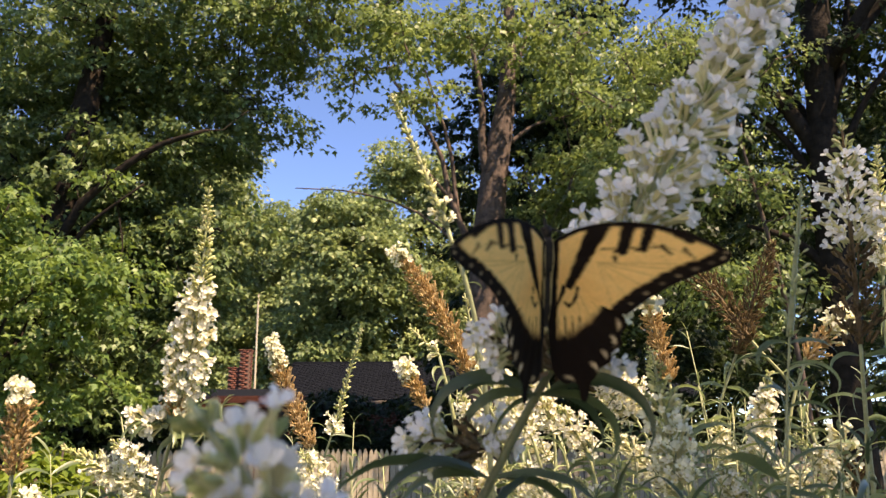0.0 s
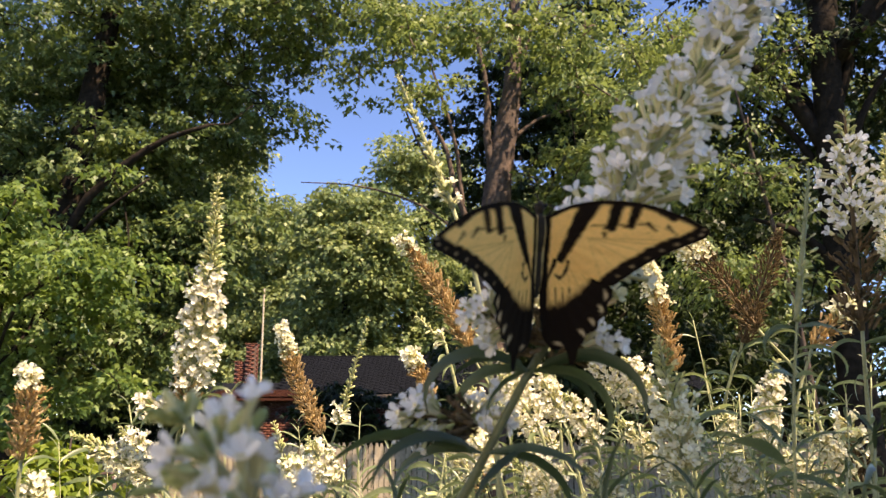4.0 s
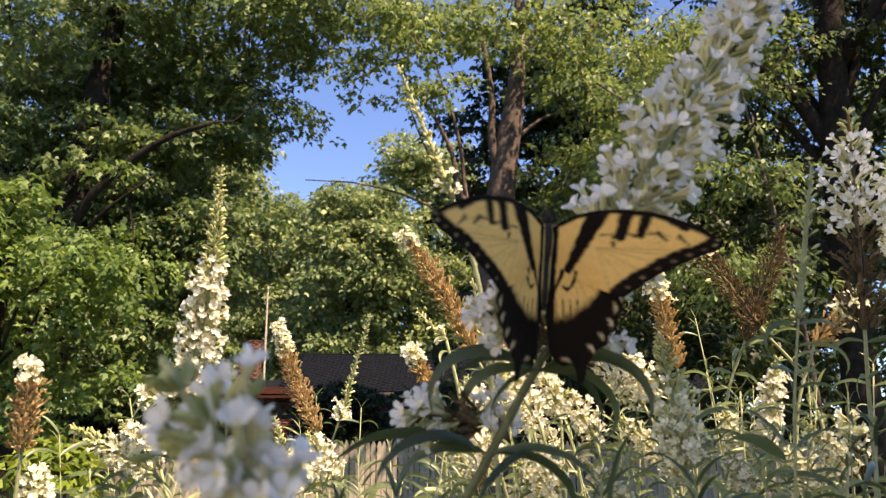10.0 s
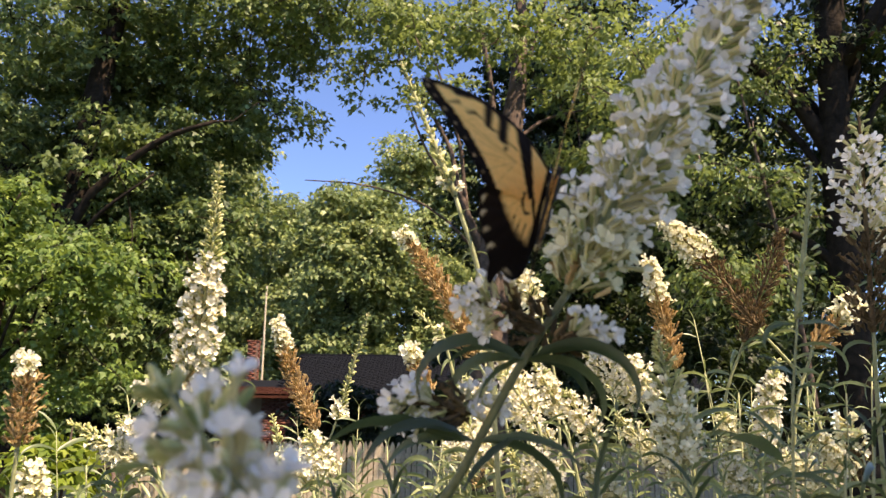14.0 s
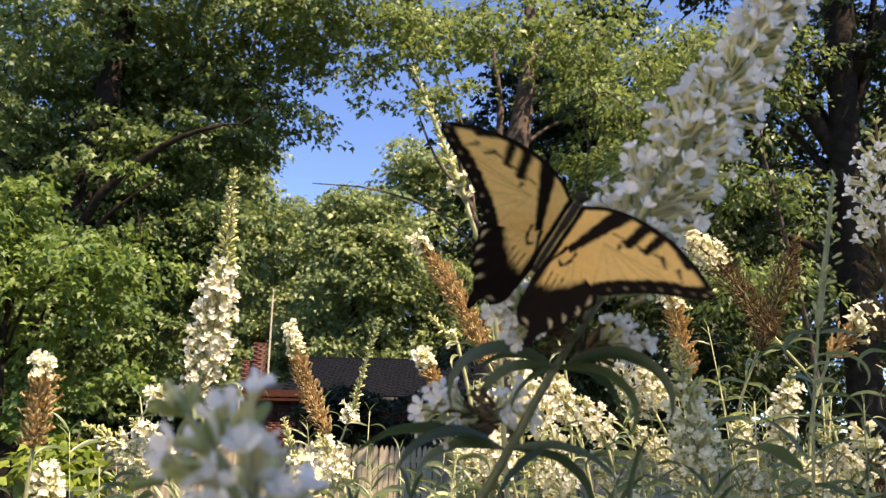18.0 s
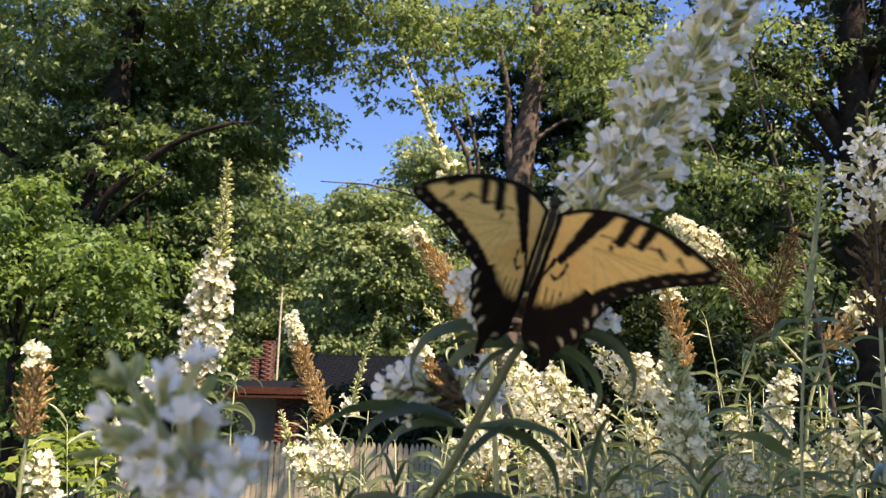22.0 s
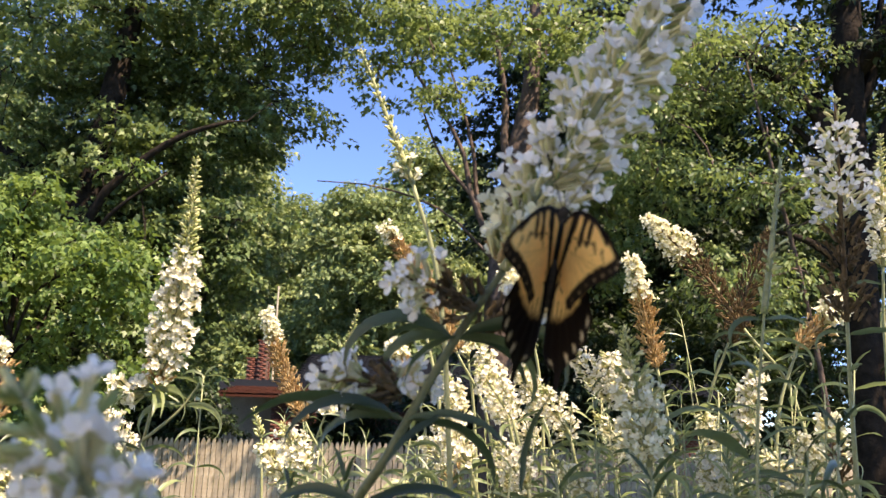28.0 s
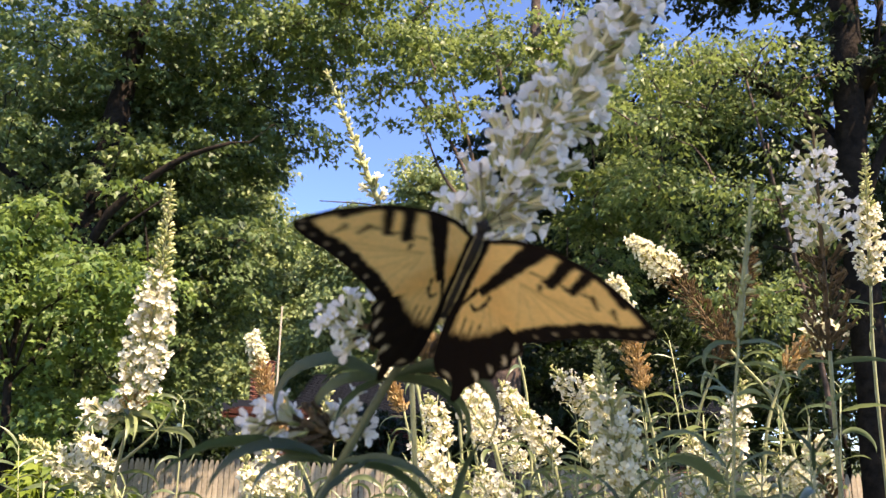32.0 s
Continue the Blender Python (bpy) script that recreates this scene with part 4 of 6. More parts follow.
def cluster_plant():
    """The shoot on which the butterfly feeds, with its side blooms and shaded leaves."""
    rng = np.random.default_rng(77)
    foot = np.array(below((-0.0054, 0.3300, 1.5909), -0.05, 0.08))
    t = thing("bush_shoot", "tall shoot with a thick drooping white flower cluster in shade", "flower", "shoots of the flowering bush", at=tuple(foot))
    SHADED_SHOOTS.add(t.name)
    axis = spline([np.array(p) - foot for p in ((0.1582, 0.2975, 1.8586), (0.1236, 0.2983, 1.8079), (0.0928, 0.2930, 1.7616), (0.0711, 0.3010, 1.7248), (0.0562, 0.3073, 1.6958))], 26)
    panicle(t, axis, 0.0195, 0.06, 0.985, 1.12, 0.0074, 17, 5, True, lean=0.9, shape=0.5, sparse=0.05, whorl=0.3)
    q = spline([np.array(p) - foot for p in ((0.0562, 0.3073, 1.6958), (0.0374, 0.3083, 1.6676), (0.0125, 0.3128, 1.6230), (-0.0054, 0.3300, 1.5909), (foot[0] + 0.03, foot[1] - 0.06, 1.3), (foot[0] + 0.02, foot[1] - 0.02, 0.7), foot)], 34)
    v, f = tube(q, np.linspace(0.0015, 0.0026, len(q)), 8)
    put("stem", mesh_from("stem", v, f, M_SHADESTEM, smooth=True), t)
    for tip, base, r, w, sd in (((0.0147, 0.2981, 1.6911), (0.0452, 0.3056, 1.6797), 0.0125, 0.5, 8), ((0.0688, 0.3106, 1.6802), (0.0452, 0.3075, 1.6709), 0.010, 0.6, 9),
                                ((-0.0123, 0.3070, 1.6500), (0.0147, 0.3074, 1.6479), 0.0105, 0.75, 10), ((0.0220, 0.3165, 1.6534), (0.0038, 0.3189, 1.6422), 0.009, 0.5, 12)):
        panicle(t, spline([np.array(tip) - foot, (np.array(tip) + np.array(base)) / 2 - foot + np.array([0, 0, 0.002]), np.array(base) - foot], 8), r, 0.0, w, 0.95, 0.0045, 8, sd, True, True, shape=0.3)
    node = np.array((0.0374, 0.3083, 1.6676)) - foot
    low = np.array((0.0191, 0.3100, 1.6360)) - foot
    for p, d, length, arch, roll in ((node, (-1, -0.25, 0.35), 0.045, 3, 0.3), (node, (1, -0.3, 0.25), 0.052, 3, -0.3), (node, (-0.7, 0.5, 0.5), 0.04, 1, 0), (node, (0.8, 0.4, 0.2), 0.045, 2, 0),
                                     (low, (-1, 0.2, 0.35), 0.05, 2, 0.2), (low, (1, 0.2, 0.1), 0.055, 2, -0.2)):
        put_leaf(t, p, d, length, arch, rng, roll, 0.8)
    for a, b, arch, wide in (((0.0365, 0.3012, 1.6672), (0.0030, 0.2934, 1.6418), 3, 0.7), ((0.0400, 0.3009, 1.6683), (0.0706, 0.2942, 1.6377), 3, 0.7), ((0.0341, 0.3013, 1.6385), (0.0135, 0.2884, 1.6174), 0, 1.2), ((0.0144, 0.3048, 1.6362), (-0.0402, 0.2868, 1.6249), 1, 0.75),
                             ((0.0633, 0.3002, 1.6100), (0.0765, 0.2975, 1.6465), 0, 1.4), ((0.0192, 0.3048, 1.6362), (0.0570, 0.2928, 1.6208), 1, 0.75), ((0.0144, 0.3044, 1.6384), (-0.0186, 0.2832, 1.6180), 2, 0.8), ((0.0379, 0.3030, 1.6684), (0.0206, 0.2978, 1.6448), 1, 1.2)):
        leaf_to(t, np.array(a) - foot, np.array(b) - foot, arch, rng, wide)
    low2 = np.array((0.0015, 0.3276, 1.6021)) - foot
    for d, length, arch in (((1, 0.0, 0.55), 0.05, 1), ((-1, 0.1, 0.6), 0.05, 2), ((1, -0.1, 0.25), 0.055, 1)):
        put_leaf(t, low2, d, length, arch, rng, rng.uniform(-0.4, 0.4), 1.0)
    return t


def near_bloom():
    return shoot("white flower head close by, green buds at its tip, in shade", (-0.0591, 0.1568, 1.6584), (-0.0324, 0.1587, 1.6257), below((-0.0302, 0.1597, 1.6214), 0.05, 0.0), 0.0138, 0.38, 1.1, 31, size=0.96, k=20, pitch=0.0105, whorl=0.2,
                 singly=True, stem=0.0018, shape=0.35)


def left_extras(t):
    """Side bloom, whorl of arching leaves and side sprig of the upright spike."""
    rng = np.random.default_rng(61)
    foot = np.array(t.location)
    lobe = [np.array(p) - foot for p in ((-0.1915, 0.5060, 1.6600), (-0.1820, 0.5083, 1.6600), (-0.1715, 0.5110, 1.6560))]
    panicle(t, spline(lobe, 8), 0.0085, 0.1, 1.1, 0.9, 0.0036, 9, 62, True, shape=0.3, name="side_bloom")
    node = np.array((-0.1680, 0.5090, 1.6590)) - foot
    for d, length, arch in (((-1, -0.3, 0.35), 0.040, 2), ((1, -0.4, 0.40), 0.046, 3), ((0.6, -0.8, 0.2), 0.036, 2), ((-0.8, -0.5, 0.2), 0.034, 2), ((0.9, 0.2, 0.15), 0.04, 2), ((0.5, -0.8, -0.1), 0.03, 1), ((-0.6, 0.6, 0.5), 0.035, 1)):
        put_leaf(t, node, d, length, arch, rng, rng.uniform(-0.3, 0.3), 1.5)
    a, b = np.array((-0.1740, 0.5156, 1.6280)) - foot, np.array((-0.1357, 0.5070, 1.6690)) - foot
    q = spline([b, (a * 0.45 + b * 0.55) + np.array((0.002, 0, -0.003)), a], 10)
    v, f = tube(q, np.linspace(0.0006, 0.0012, 10), 6)
    put("sprig", mesh_from("sprig", v, f, M_STEM, smooth=True), t)
    leaf_pairs(t, q, (0.0, 0.04, 0.12, 0.45), 0.022, rng, 0.5)
    for d in ((-1, -0.3, 0.35), (1, 0.1, 0.3)):
        put_leaf(t, q[4], d, 0.042, 3, rng, 0.2, 1.4)


def bush():
    """All further shoots, one call for each."""
    made = {}
    made["left"] = shoot("upright white flower spike in full sun, green buds above", (-0.1446, 0.4776, 1.8073), (-0.1663, 0.5089, 1.6626), below((-0.1891, 0.5245, 1.5906), -0.03, 0.05), 0.0138, 0.46, 0.96, 101, bend=(0.004, 0, 0), size=0.74, k=18, pitch=0.0044,
                         singly=True, pairs=(0.10, 0.17), leaf=0.055, shape=0.7, lean=0.7, whorl=0.35)
    left_extras(made["left"])
    made["thin"] = shoot("thin leaning spike of pale yellow-green buds", (-0.0253, 0.3891, 1.8378), (0.0051, 0.4045, 1.7664), below((0.0205, 0.4183, 1.7029), 0.05, 0.1), 0.0046, 0.93, 1.1, 102, size=0.68, k=6, pitch=0.0042, stem=0.0014, pairs=(0.03, 0.065, 0.10), leaf=0.018, shape=0.8)
    made["brown_low"] = shoot("withered orange-brown flower spike with a white tip", (-0.1587, 0.7587, 1.7376), (-0.1184, 0.7812, 1.6336), below((-0.1027, 0.7972, 1.5598), 0.03, 0.05), 0.0125, 0.0, 0.27, 103, bend=(-0.004, 0, 0.0), size=0.72, k=14, pitch=0.0031, pairs=(0.01, 0.06), leaf=0.05, shape=0.35)
    made["brown_mid"] = shoot("withered brown flower spike with a small white tip", (-0.0328, 0.6229, 1.7975), (0.0275, 0.6441, 1.6994), below((0.0549, 0.6613, 1.6201), 0.06, 0.05), 0.0115, 0.0, 0.11, 104, bend=(0.004, 0, 0.002), size=0.7, k=14, pitch=0.0030, pairs=(0.04,), leaf=0.05, shape=0.3)
    shoot("slim sprig with a few narrow leaves beside the brown spike", (-0.0208, 0.6165, 1.7326), (0.0029, 0.6213, 1.7103), below((0.0532, 0.6329, 1.6568), 0.06, 0.05), 0.003, 0.9, 1.1, 105, k=4, stem=0.0016, pairs=(0.0, 0.03, 0.06, 0.12), leaf=0.045)
    shoot("dried brown spike with white florets on top", (-0.2405, 0.4540, 1.6801), (-0.2471, 0.4651, 1.6290), below((-0.2497, 0.4721, 1.5966), -0.03, 0.05), 0.0105, 0.0, 0.2, 106, size=0.66, k=13, pitch=0.0030, dark=False, sparse=0.2, shape=0.25)
    shoot("cream flower spike opening in the sun", (-0.2539, 0.4873, 1.6206), (-0.2418, 0.4953, 1.5840), below((-0.2383, 0.4996, 1.5637), 0.02, 0.05), 0.0095, 0.25, 1.1, 107, size=0.8, k=8, pitch=0.0035)
    shoot("pale yellow-white flower spike lying almost level", (-0.2406, 0.5132, 1.6428), (-0.1872, 0.5194, 1.6140), below((-0.1780, 0.5245, 1.5906), 0.0, 0.05), 0.0095, 0.4, 1.1, 108, size=0.66, k=11, pitch=0.0034, pairs=(0.03, 0.08), leaf=0.05)
    shoot("slim green bud spike", (-0.0805, 0.8459, 1.7602), (-0.1149, 0.8711, 1.6439), below((-0.1211, 0.8889, 1.5614), -0.02, 0.05), 0.0085, 0.85, 1.1, 109, k=6, pairs=(0.02, 0.07), leaf=0.05, shape=0.8, sparse=0.2)
    shoot("small half-withered flower spike with pale buds below", (-0.0295, 0.7238, 1.7097), (-0.0083, 0.7319, 1.6724), below((-0.0682, 0.7496, 1.5905), -0.05, 0.05), 0.0105, 0.0, 0.35, 110, k=8, pitch=0.0036, pairs=(0.02, 0.06), leaf=0.05, shape=0.3)
    shoot("little green bud spike on a thin stem", (-0.1451, 0.6753, 1.6500), (-0.1378, 0.6810, 1.6239), below((-0.1281, 0.6903, 1.5812), 0.02, 0.04), 0.004, 0.95, 1.1, 111, k=5, stem=0.0012, pairs=(0.015, 0.04), leaf=0.03)
    made["brown_right"] = shoot("narrow flower spike, white above and rusty brown below", (0.1619, 0.5883, 1.7680), (0.1831, 0.6057, 1.6877), below((0.1928, 0.6199, 1.6220), 0.03, 0.05), 0.0105, 0.0, 0.36, 112, size=0.68, k=12, pitch=0.0031, pairs=(0.02, 0.07, 0.12), leaf=0.055, shape=0.35)
    shoot("thick cream-white flower spike in the sun", (0.1148, 0.6224, 1.7050), (0.1627, 0.6324, 1.6590), below((0.1810, 0.6454, 1.5988), 0.03, 0.05), 0.0125, 0.2, 1.1, 113, singly=True, size=0.62, k=11, pitch=0.0038, pairs=(0.02, 0.08), leaf=0.055, shape=0.35)
    shoot("cream-white flower spike low among the leaves", (0.0497, 0.7113, 1.6727), (0.1064, 0.7222, 1.6224), below((0.1219, 0.7320, 1.5770), 0.03, 0.05), 0.0120, 0.2, 1.1, 114, singly=True, size=0.62, k=10, pairs=(0.02, 0.08), leaf=0.055, shape=0.35)
    shoot("cream-white flower head low in the bush", (0.0067, 0.5675, 1.6283), (0.0310, 0.5735, 1.6006), below((0.0350, 0.5812, 1.5650), 0.03, 0.05), 0.0125, 0.05, 0.8, 115, singly=True, size=0.62, k=10, pairs=(0.02, 0.06), leaf=0.05, shape=0.35)
    shoot("grey-green bud spike with small white flowers below", (0.1123, 0.3999, 1.6932), (0.1271, 0.4152, 1.6227), below((0.1315, 0.4195, 1.6026), 0.03, 0.05), 0.0125, 0.45, 1.1, 116, size=0.75, k=12, pairs=(0.02, 0.06), leaf=0.05, shape=0.4)
    made["tall_stem"] = shoot("tall pale green stem with small paired leaves and buds", (0.1823, 0.3624, 1.7718), (0.1758, 0.3784, 1.6979), below((0.1669, 0.3962, 1.6159), -0.02, 0.05), 0.0075, 1.2, 1.3, 117, size=0.75, k=5, pitch=0.007, stem=0.0008, pairs=(0.01, 0.045, 0.09, 0.14), leaf=0.05, shape=0.5)
    rng = np.random.default_rng(71)
    foot = np.array(made["tall_stem"].location)
    for a, b, arch in (((0.1703, 0.3935, 1.6282), (0.1268, 0.3728, 1.6293), 1), ((0.1703, 0.3935, 1.6282), (0.1926, 0.3705, 1.6397), 1), ((0.1711, 0.3920, 1.6350), (0.1483, 0.3981, 1.6543), 0), ((0.1731, 0.3861, 1.6624), (0.1529, 0.3831, 1.6760), 2),
                       ((0.1731, 0.3861, 1.6624), (0.1925, 0.3776, 1.6541), 2), ((0.1697, 0.3950, 1.6213), (0.1846, 0.3764, 1.6125), 1)):
        leaf_to(made["tall_stem"], np.array(a) - foot, np.array(b) - foot, arch, rng, 1.25)
    made["right"] = shoot("flower spike with white florets, green bud tip and brown base", (0.2514, 0.4410, 1.8338), (0.2618, 0.4695, 1.7025), below((0.2635, 0.4856, 1.6281), 0.03, 0.05), 0.0165, 0.17, 0.55, 118, size=0.95, k=8, pitch=0.0045, singly=True, dark=True, pairs=(0.02, 0.08, 0.14), leaf=0.06, shape=0.3, sparse=0.15)
    shoot("slender sunlit flower spike, white and pale green", (0.3832, 0.6230, 1.8910), (0.3880, 0.6469, 1.7808), below((0.3920, 0.6716, 1.6668), 0.03, 0.05), 0.0125, 0.4, 1.1, 119, singly=True, size=0.78, k=10, pairs=(0.05, 0.12), leaf=0.06, shape=0.7)
    shoot("slanting spike, white at the tip, withered dark brown below", (0.1773, 0.6005, 1.8063), (0.2563, 0.6188, 1.7215), below((0.2815, 0.6406, 1.6211), 0.04, 0.05), 0.0125, 0.03, 0.42, 120, bend=(0.0, 0, 0.008), size=0.58, k=17, pitch=0.0030, dark=True, pairs=(0.03, 0.09), leaf=0.06, shape=0.3, sparse=0.15)
    shoot("withered dark brown flower spike", (0.2834, 0.6213, 1.8044), (0.2519, 0.6413, 1.7123), below((0.2481, 0.6612, 1.6202), 0.0, 0.05), 0.0120, 0.0, 0.0, 121, size=0.55, k=17, pitch=0.0030, dark=True, pairs=(0.03, 0.09), leaf=0.06, shape=0.3, sparse=0.06)
    made["cream_right"] = shoot("cream flower spike standing in the sun", (0.2443, 0.5637, 1.6924), (0.2344, 0.5777, 1.6279), below((0.2336, 0.5873, 1.5836), 0.0, 0.05), 0.0095, 0.25, 1.1, 122, singly=True, size=0.85, k=8, pitch=0.0038, pairs=(0.01, 0.06), leaf=0.055, shape=0.5)
    shoot("small rusty flower spike tipped with cream florets", (0.3218, 0.5946, 1.7386), (0.2900, 0.6021, 1.7041), below((0.2901, 0.6199, 1.6220), 0.0, 0.05), 0.0115, 0.0, 0.45, 123, size=0.9, k=8, pairs=(0.03,), leaf=0.055, shape=0.3)
    shoot("cream flower head among narrow leaves", (0.2477, 0.5682, 1.6244), (0.2740, 0.5734, 1.6006), below((0.2821, 0.5811, 1.5650), 0.02, 0.05), 0.0115, 0.1, 1.1, 124, size=0.85, k=8, shape=0.4)
    shoot("white flower head with faded brown base", (0.2902, 0.5622, 1.6521), (0.3023, 0.5725, 1.6046), below((0.3064, 0.5811, 1.5650), 0.02, 0.05), 0.0115, 0.0, 0.5, 125, size=0.85, k=7, dark=True, shape=0.3, sparse=0.2)
    shoot("cream flower spike low in the bush", (-0.1231, 0.6200, 1.6220), (-0.0988, 0.6266, 1.5917), below((-0.0943, 0.6340, 1.5572), 0.02, 0.05), 0.0125, 0.15, 1.1, 126, size=0.9, k=8, shape=0.5, pairs=(0.03, 0.07), leaf=0.05)
    shoot("yellow-green bud spike above the middle of the bush", (0.0250, 0.6501, 1.7664), (0.0381, 0.6655, 1.6952), below((0.0469, 0.6820, 1.6192), 0.02, 0.05), 0.010, 0.8, 1.1, 127, size=1.1, k=6, pitch=0.006, pairs=(0.02, 0.06), leaf=0.045, shape=0.4, sparse=0.1)
    shoot("sunlit cream flower spike behind the butterfly", (0.0677, 0.6873, 1.7836), (0.0909, 0.6971, 1.7382), below((0.1013, 0.7233, 1.6173), 0.02, 0.05), 0.012, 0.2, 1.1, 128, size=0.9, k=8, pairs=(0.03, 0.09), leaf=0.05, shape=0.4)
    for tip, base, r, sd in (((0.0408, 0.5255, 1.6800), (0.0656, 0.5328, 1.6463), 0.0125, 131), ((0.0134, 0.5124, 1.6465), (0.0374, 0.5190, 1.6159), 0.0125, 132), ((0.0881, 0.5487, 1.6676), (0.1079, 0.5558, 1.6345), 0.0115, 133), ((0.0535, 0.4952, 1.6311), (0.0730, 0.5012, 1.6034), 0.0115, 134),
                             ((0.1325, 0.5633, 1.6944), (0.1573, 0.5703, 1.6622), 0.0115, 135), ((-0.0966, 0.5653, 1.6382), (-0.0776, 0.5726, 1.6045), 0.0115, 136), ((0.1865, 0.5166, 1.6267), (0.1994, 0.5220, 1.6015), 0.0105, 137), ((-0.2303, 0.5637, 1.6461), (-0.2019, 0.5710, 1.6124), 0.0105, 138),
                             ((0.0450, 0.600, 1.7030), (0.0660, 0.607, 1.6560), 0.0110, 139), ((0.0750, 0.620, 1.6930), (0.0980, 0.628, 1.6480), 0.0115, 140), ((0.0180, 0.580, 1.6790), (0.0340, 0.586, 1.6400), 0.0105, 141)):
        shoot("cream-yellow flower spike glowing in the sun", tip, base, below(base, 0.03, 0.06), r * 0.96, 0.2, 1.1, sd, singly=True, size=0.62, k=12, pitch=0.0036, pairs=(0.02, 0.1), leaf=0.055, shape=0.4)
    lab = "leafy shoot of narrow grey-green leaves in the sun"
    for i, (top, leaf, pairs) in enumerate((((-0.1533, 0.5589, 1.6678), .05, 3), ((0.2130, 0.6266, 1.6858), .065, 6), ((0.2132, 0.5588, 1.6679), .07, 6), ((0.2856, 0.6068, 1.6825), .075, 6), ((0.2638, 0.5080, 1.6663), .07, 6), ((0.1692, 0.7632, 1.6690), .07, 5),
                                            ((0.1684, 0.4937, 1.6380), .07, 6), ((0.2190, 0.4745, 1.6319), .075, 6), ((0.1001, 0.6162, 1.6393), .065, 5), ((0.0623, 0.6397, 1.6255), .065, 5), ((0.1106, 0.4753, 1.6285), .06, 5), ((-0.0413, 0.6191, 1.6263), .06, 5),
                                            ((-0.0741, 0.6002, 1.6187), .06, 5), ((-0.2526, 0.5710, 1.6124), .06, 4), ((0.3084, 0.5545, 1.6877), .07, 6), ((-0.1482, 0.9160, 1.6727), .06, 4), ((0.1752, 0.4359, 1.6214), .065, 5), ((-0.2446, 0.6112, 1.6630), .05, 3), ((0.2095, 0.7112, 1.6728), .065, 5),
                                            ((-0.0012, 0.4678, 1.6160), .055, 5), ((0.2309, 0.4339, 1.6304), .06, 5), ((0.0577, 0.4366, 1.6183), .055, 5), ((-0.0846, 0.8167, 1.6587), .055, 4), ((0.2301, 0.6970, 1.7383), .05, 3))):
        leafy_shoot(lab, top, below(top, 0.12 * (i % 3 - 1), 0.08), 200 + i, leaf * 0.50, pairs + 6)
    # a tangle of lower leafy shoots that fills the bush
    rng = random.Random(9)
    for i in range(5):
        y = rng.uniform(0.48, 0.66)
        x = rng.uniform(0.02, 0.56) * y
        tip = (x, y, 1.655 - rng.uniform(-0.01, 0.10) * y)
        base = (x + rng.uniform(0.012, 0.045), y + rng.uniform(-0.02, 0.02), tip[2] - rng.uniform(0.035, 0.055))
        shoot("cream-yellow flower spike glowing in the sun", tip, base, below(base, 0.03, 0.06), rng.uniform(0.006, 0.010), rng.uniform(0.2, 0.5), 1.1, 500 + i, size=0.56, k=10, pitch=0.0034, pairs=(0.02, 0.06, 0.1), leaf=0.05, shape=0.4)
    for i in range(18):
        x = rng.uniform(0.0, 0.56) if i % 4 else rng.uniform(-0.35, 0.0)
        y = rng.uniform(0.45, 0.56)
        top = (x * y, y, 1.655 - rng.uniform(0.0, 0.13) * y)
        leafy_shoot(lab, top, below(top, rng.uniform(-0.2, 0.2), 0.08), 600 + i, rng.uniform(0.020, 0.036), 11, reach=0.075, stem=0.0007, rise=rng.uniform(0.3, 0.9))
    for i in range(54):
        x = rng.uniform(-0.42, 0.50)
        y = rng.uniform(0.46, 0.95)
        low = 0.0 if x > 0.05 else -0.035
        top = (x * y / 0.62, y, 1.655 + low - rng.uniform(-0.03, 0.10) * y)
        leafy_shoot(lab, top, below(top, rng.uniform(-0.2, 0.2), 0.08), 300 + i, rng.uniform(0.024, 0.042), 13, reach=0.10, stem=0.0007, rise=rng.uniform(0.2, 0.9))
    # short tufted sprigs in the sun between the spikes
    for i in range(34):
        y = rng.uniform(0.50, 0.78)
        top = (rng.uniform(-0.08, 0.56) * y, y, 1.655 - rng.uniform(-0.05, 0.12) * y)
        leafy_shoot("slim sprig tufted with small pale green leaves", top, below(top, rng.uniform(-0.1, 0.1), 0.05), 700 + i, rng.uniform(0.017, 0.027), 5, reach=0.035, stem=0.0007, rise=rng.uniform(0.5, 1.0))
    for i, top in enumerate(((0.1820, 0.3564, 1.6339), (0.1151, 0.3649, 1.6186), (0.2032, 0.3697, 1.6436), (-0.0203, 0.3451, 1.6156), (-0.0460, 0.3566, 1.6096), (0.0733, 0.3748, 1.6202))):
        leafy_shoot("shaded shoot of broad arching green leaves, coloured darker for shade", top, below(top, 0.03, 0.05), 400 + i, 0.036, 4, reach=0.06, stem=0.0013, rise=0.45, dark=True)
    return made


def sapling():
    tree("maple_sapling", "small maple sapling with bright yellow-green leaves", ((-1.2705, 2.6870, 1.5284)[0], (-1.2705, 2.6870, 1.5284)[1], 0), [(0, 0, 0), (0.02, 0, 0.6), (0, 0, 1.2), (0.02, 0, 1.6)], [0.012, 0.01, 0.007, 0.003],
         [(0.0, 0, 1.50, 0.12, 0.1, 0.12)], 9, 5, 0.05, M_SAP, M_BARK, 301, limbs=3, pad=0.09, spread=0.03)


# ---------------------------------------------------------------- the butterfly


def seg_dist(x, y, a, b):
    a, b = np.array(a, float), np.array(b, float)
    d = b - a
    u = np.clip(((x - a[0]) * d[0] + (y - a[1]) * d[1]) / (d @ d), 0, 1)
    return np.hypot(x - a[0] - u * d[0], y - a[1] - u * d[1]), u


def line_dist(x, y, pts):
    return np.min([seg_dist(x, y, a, b)[0] for a, b in zip(pts[:-1], pts[1:])], axis=0)


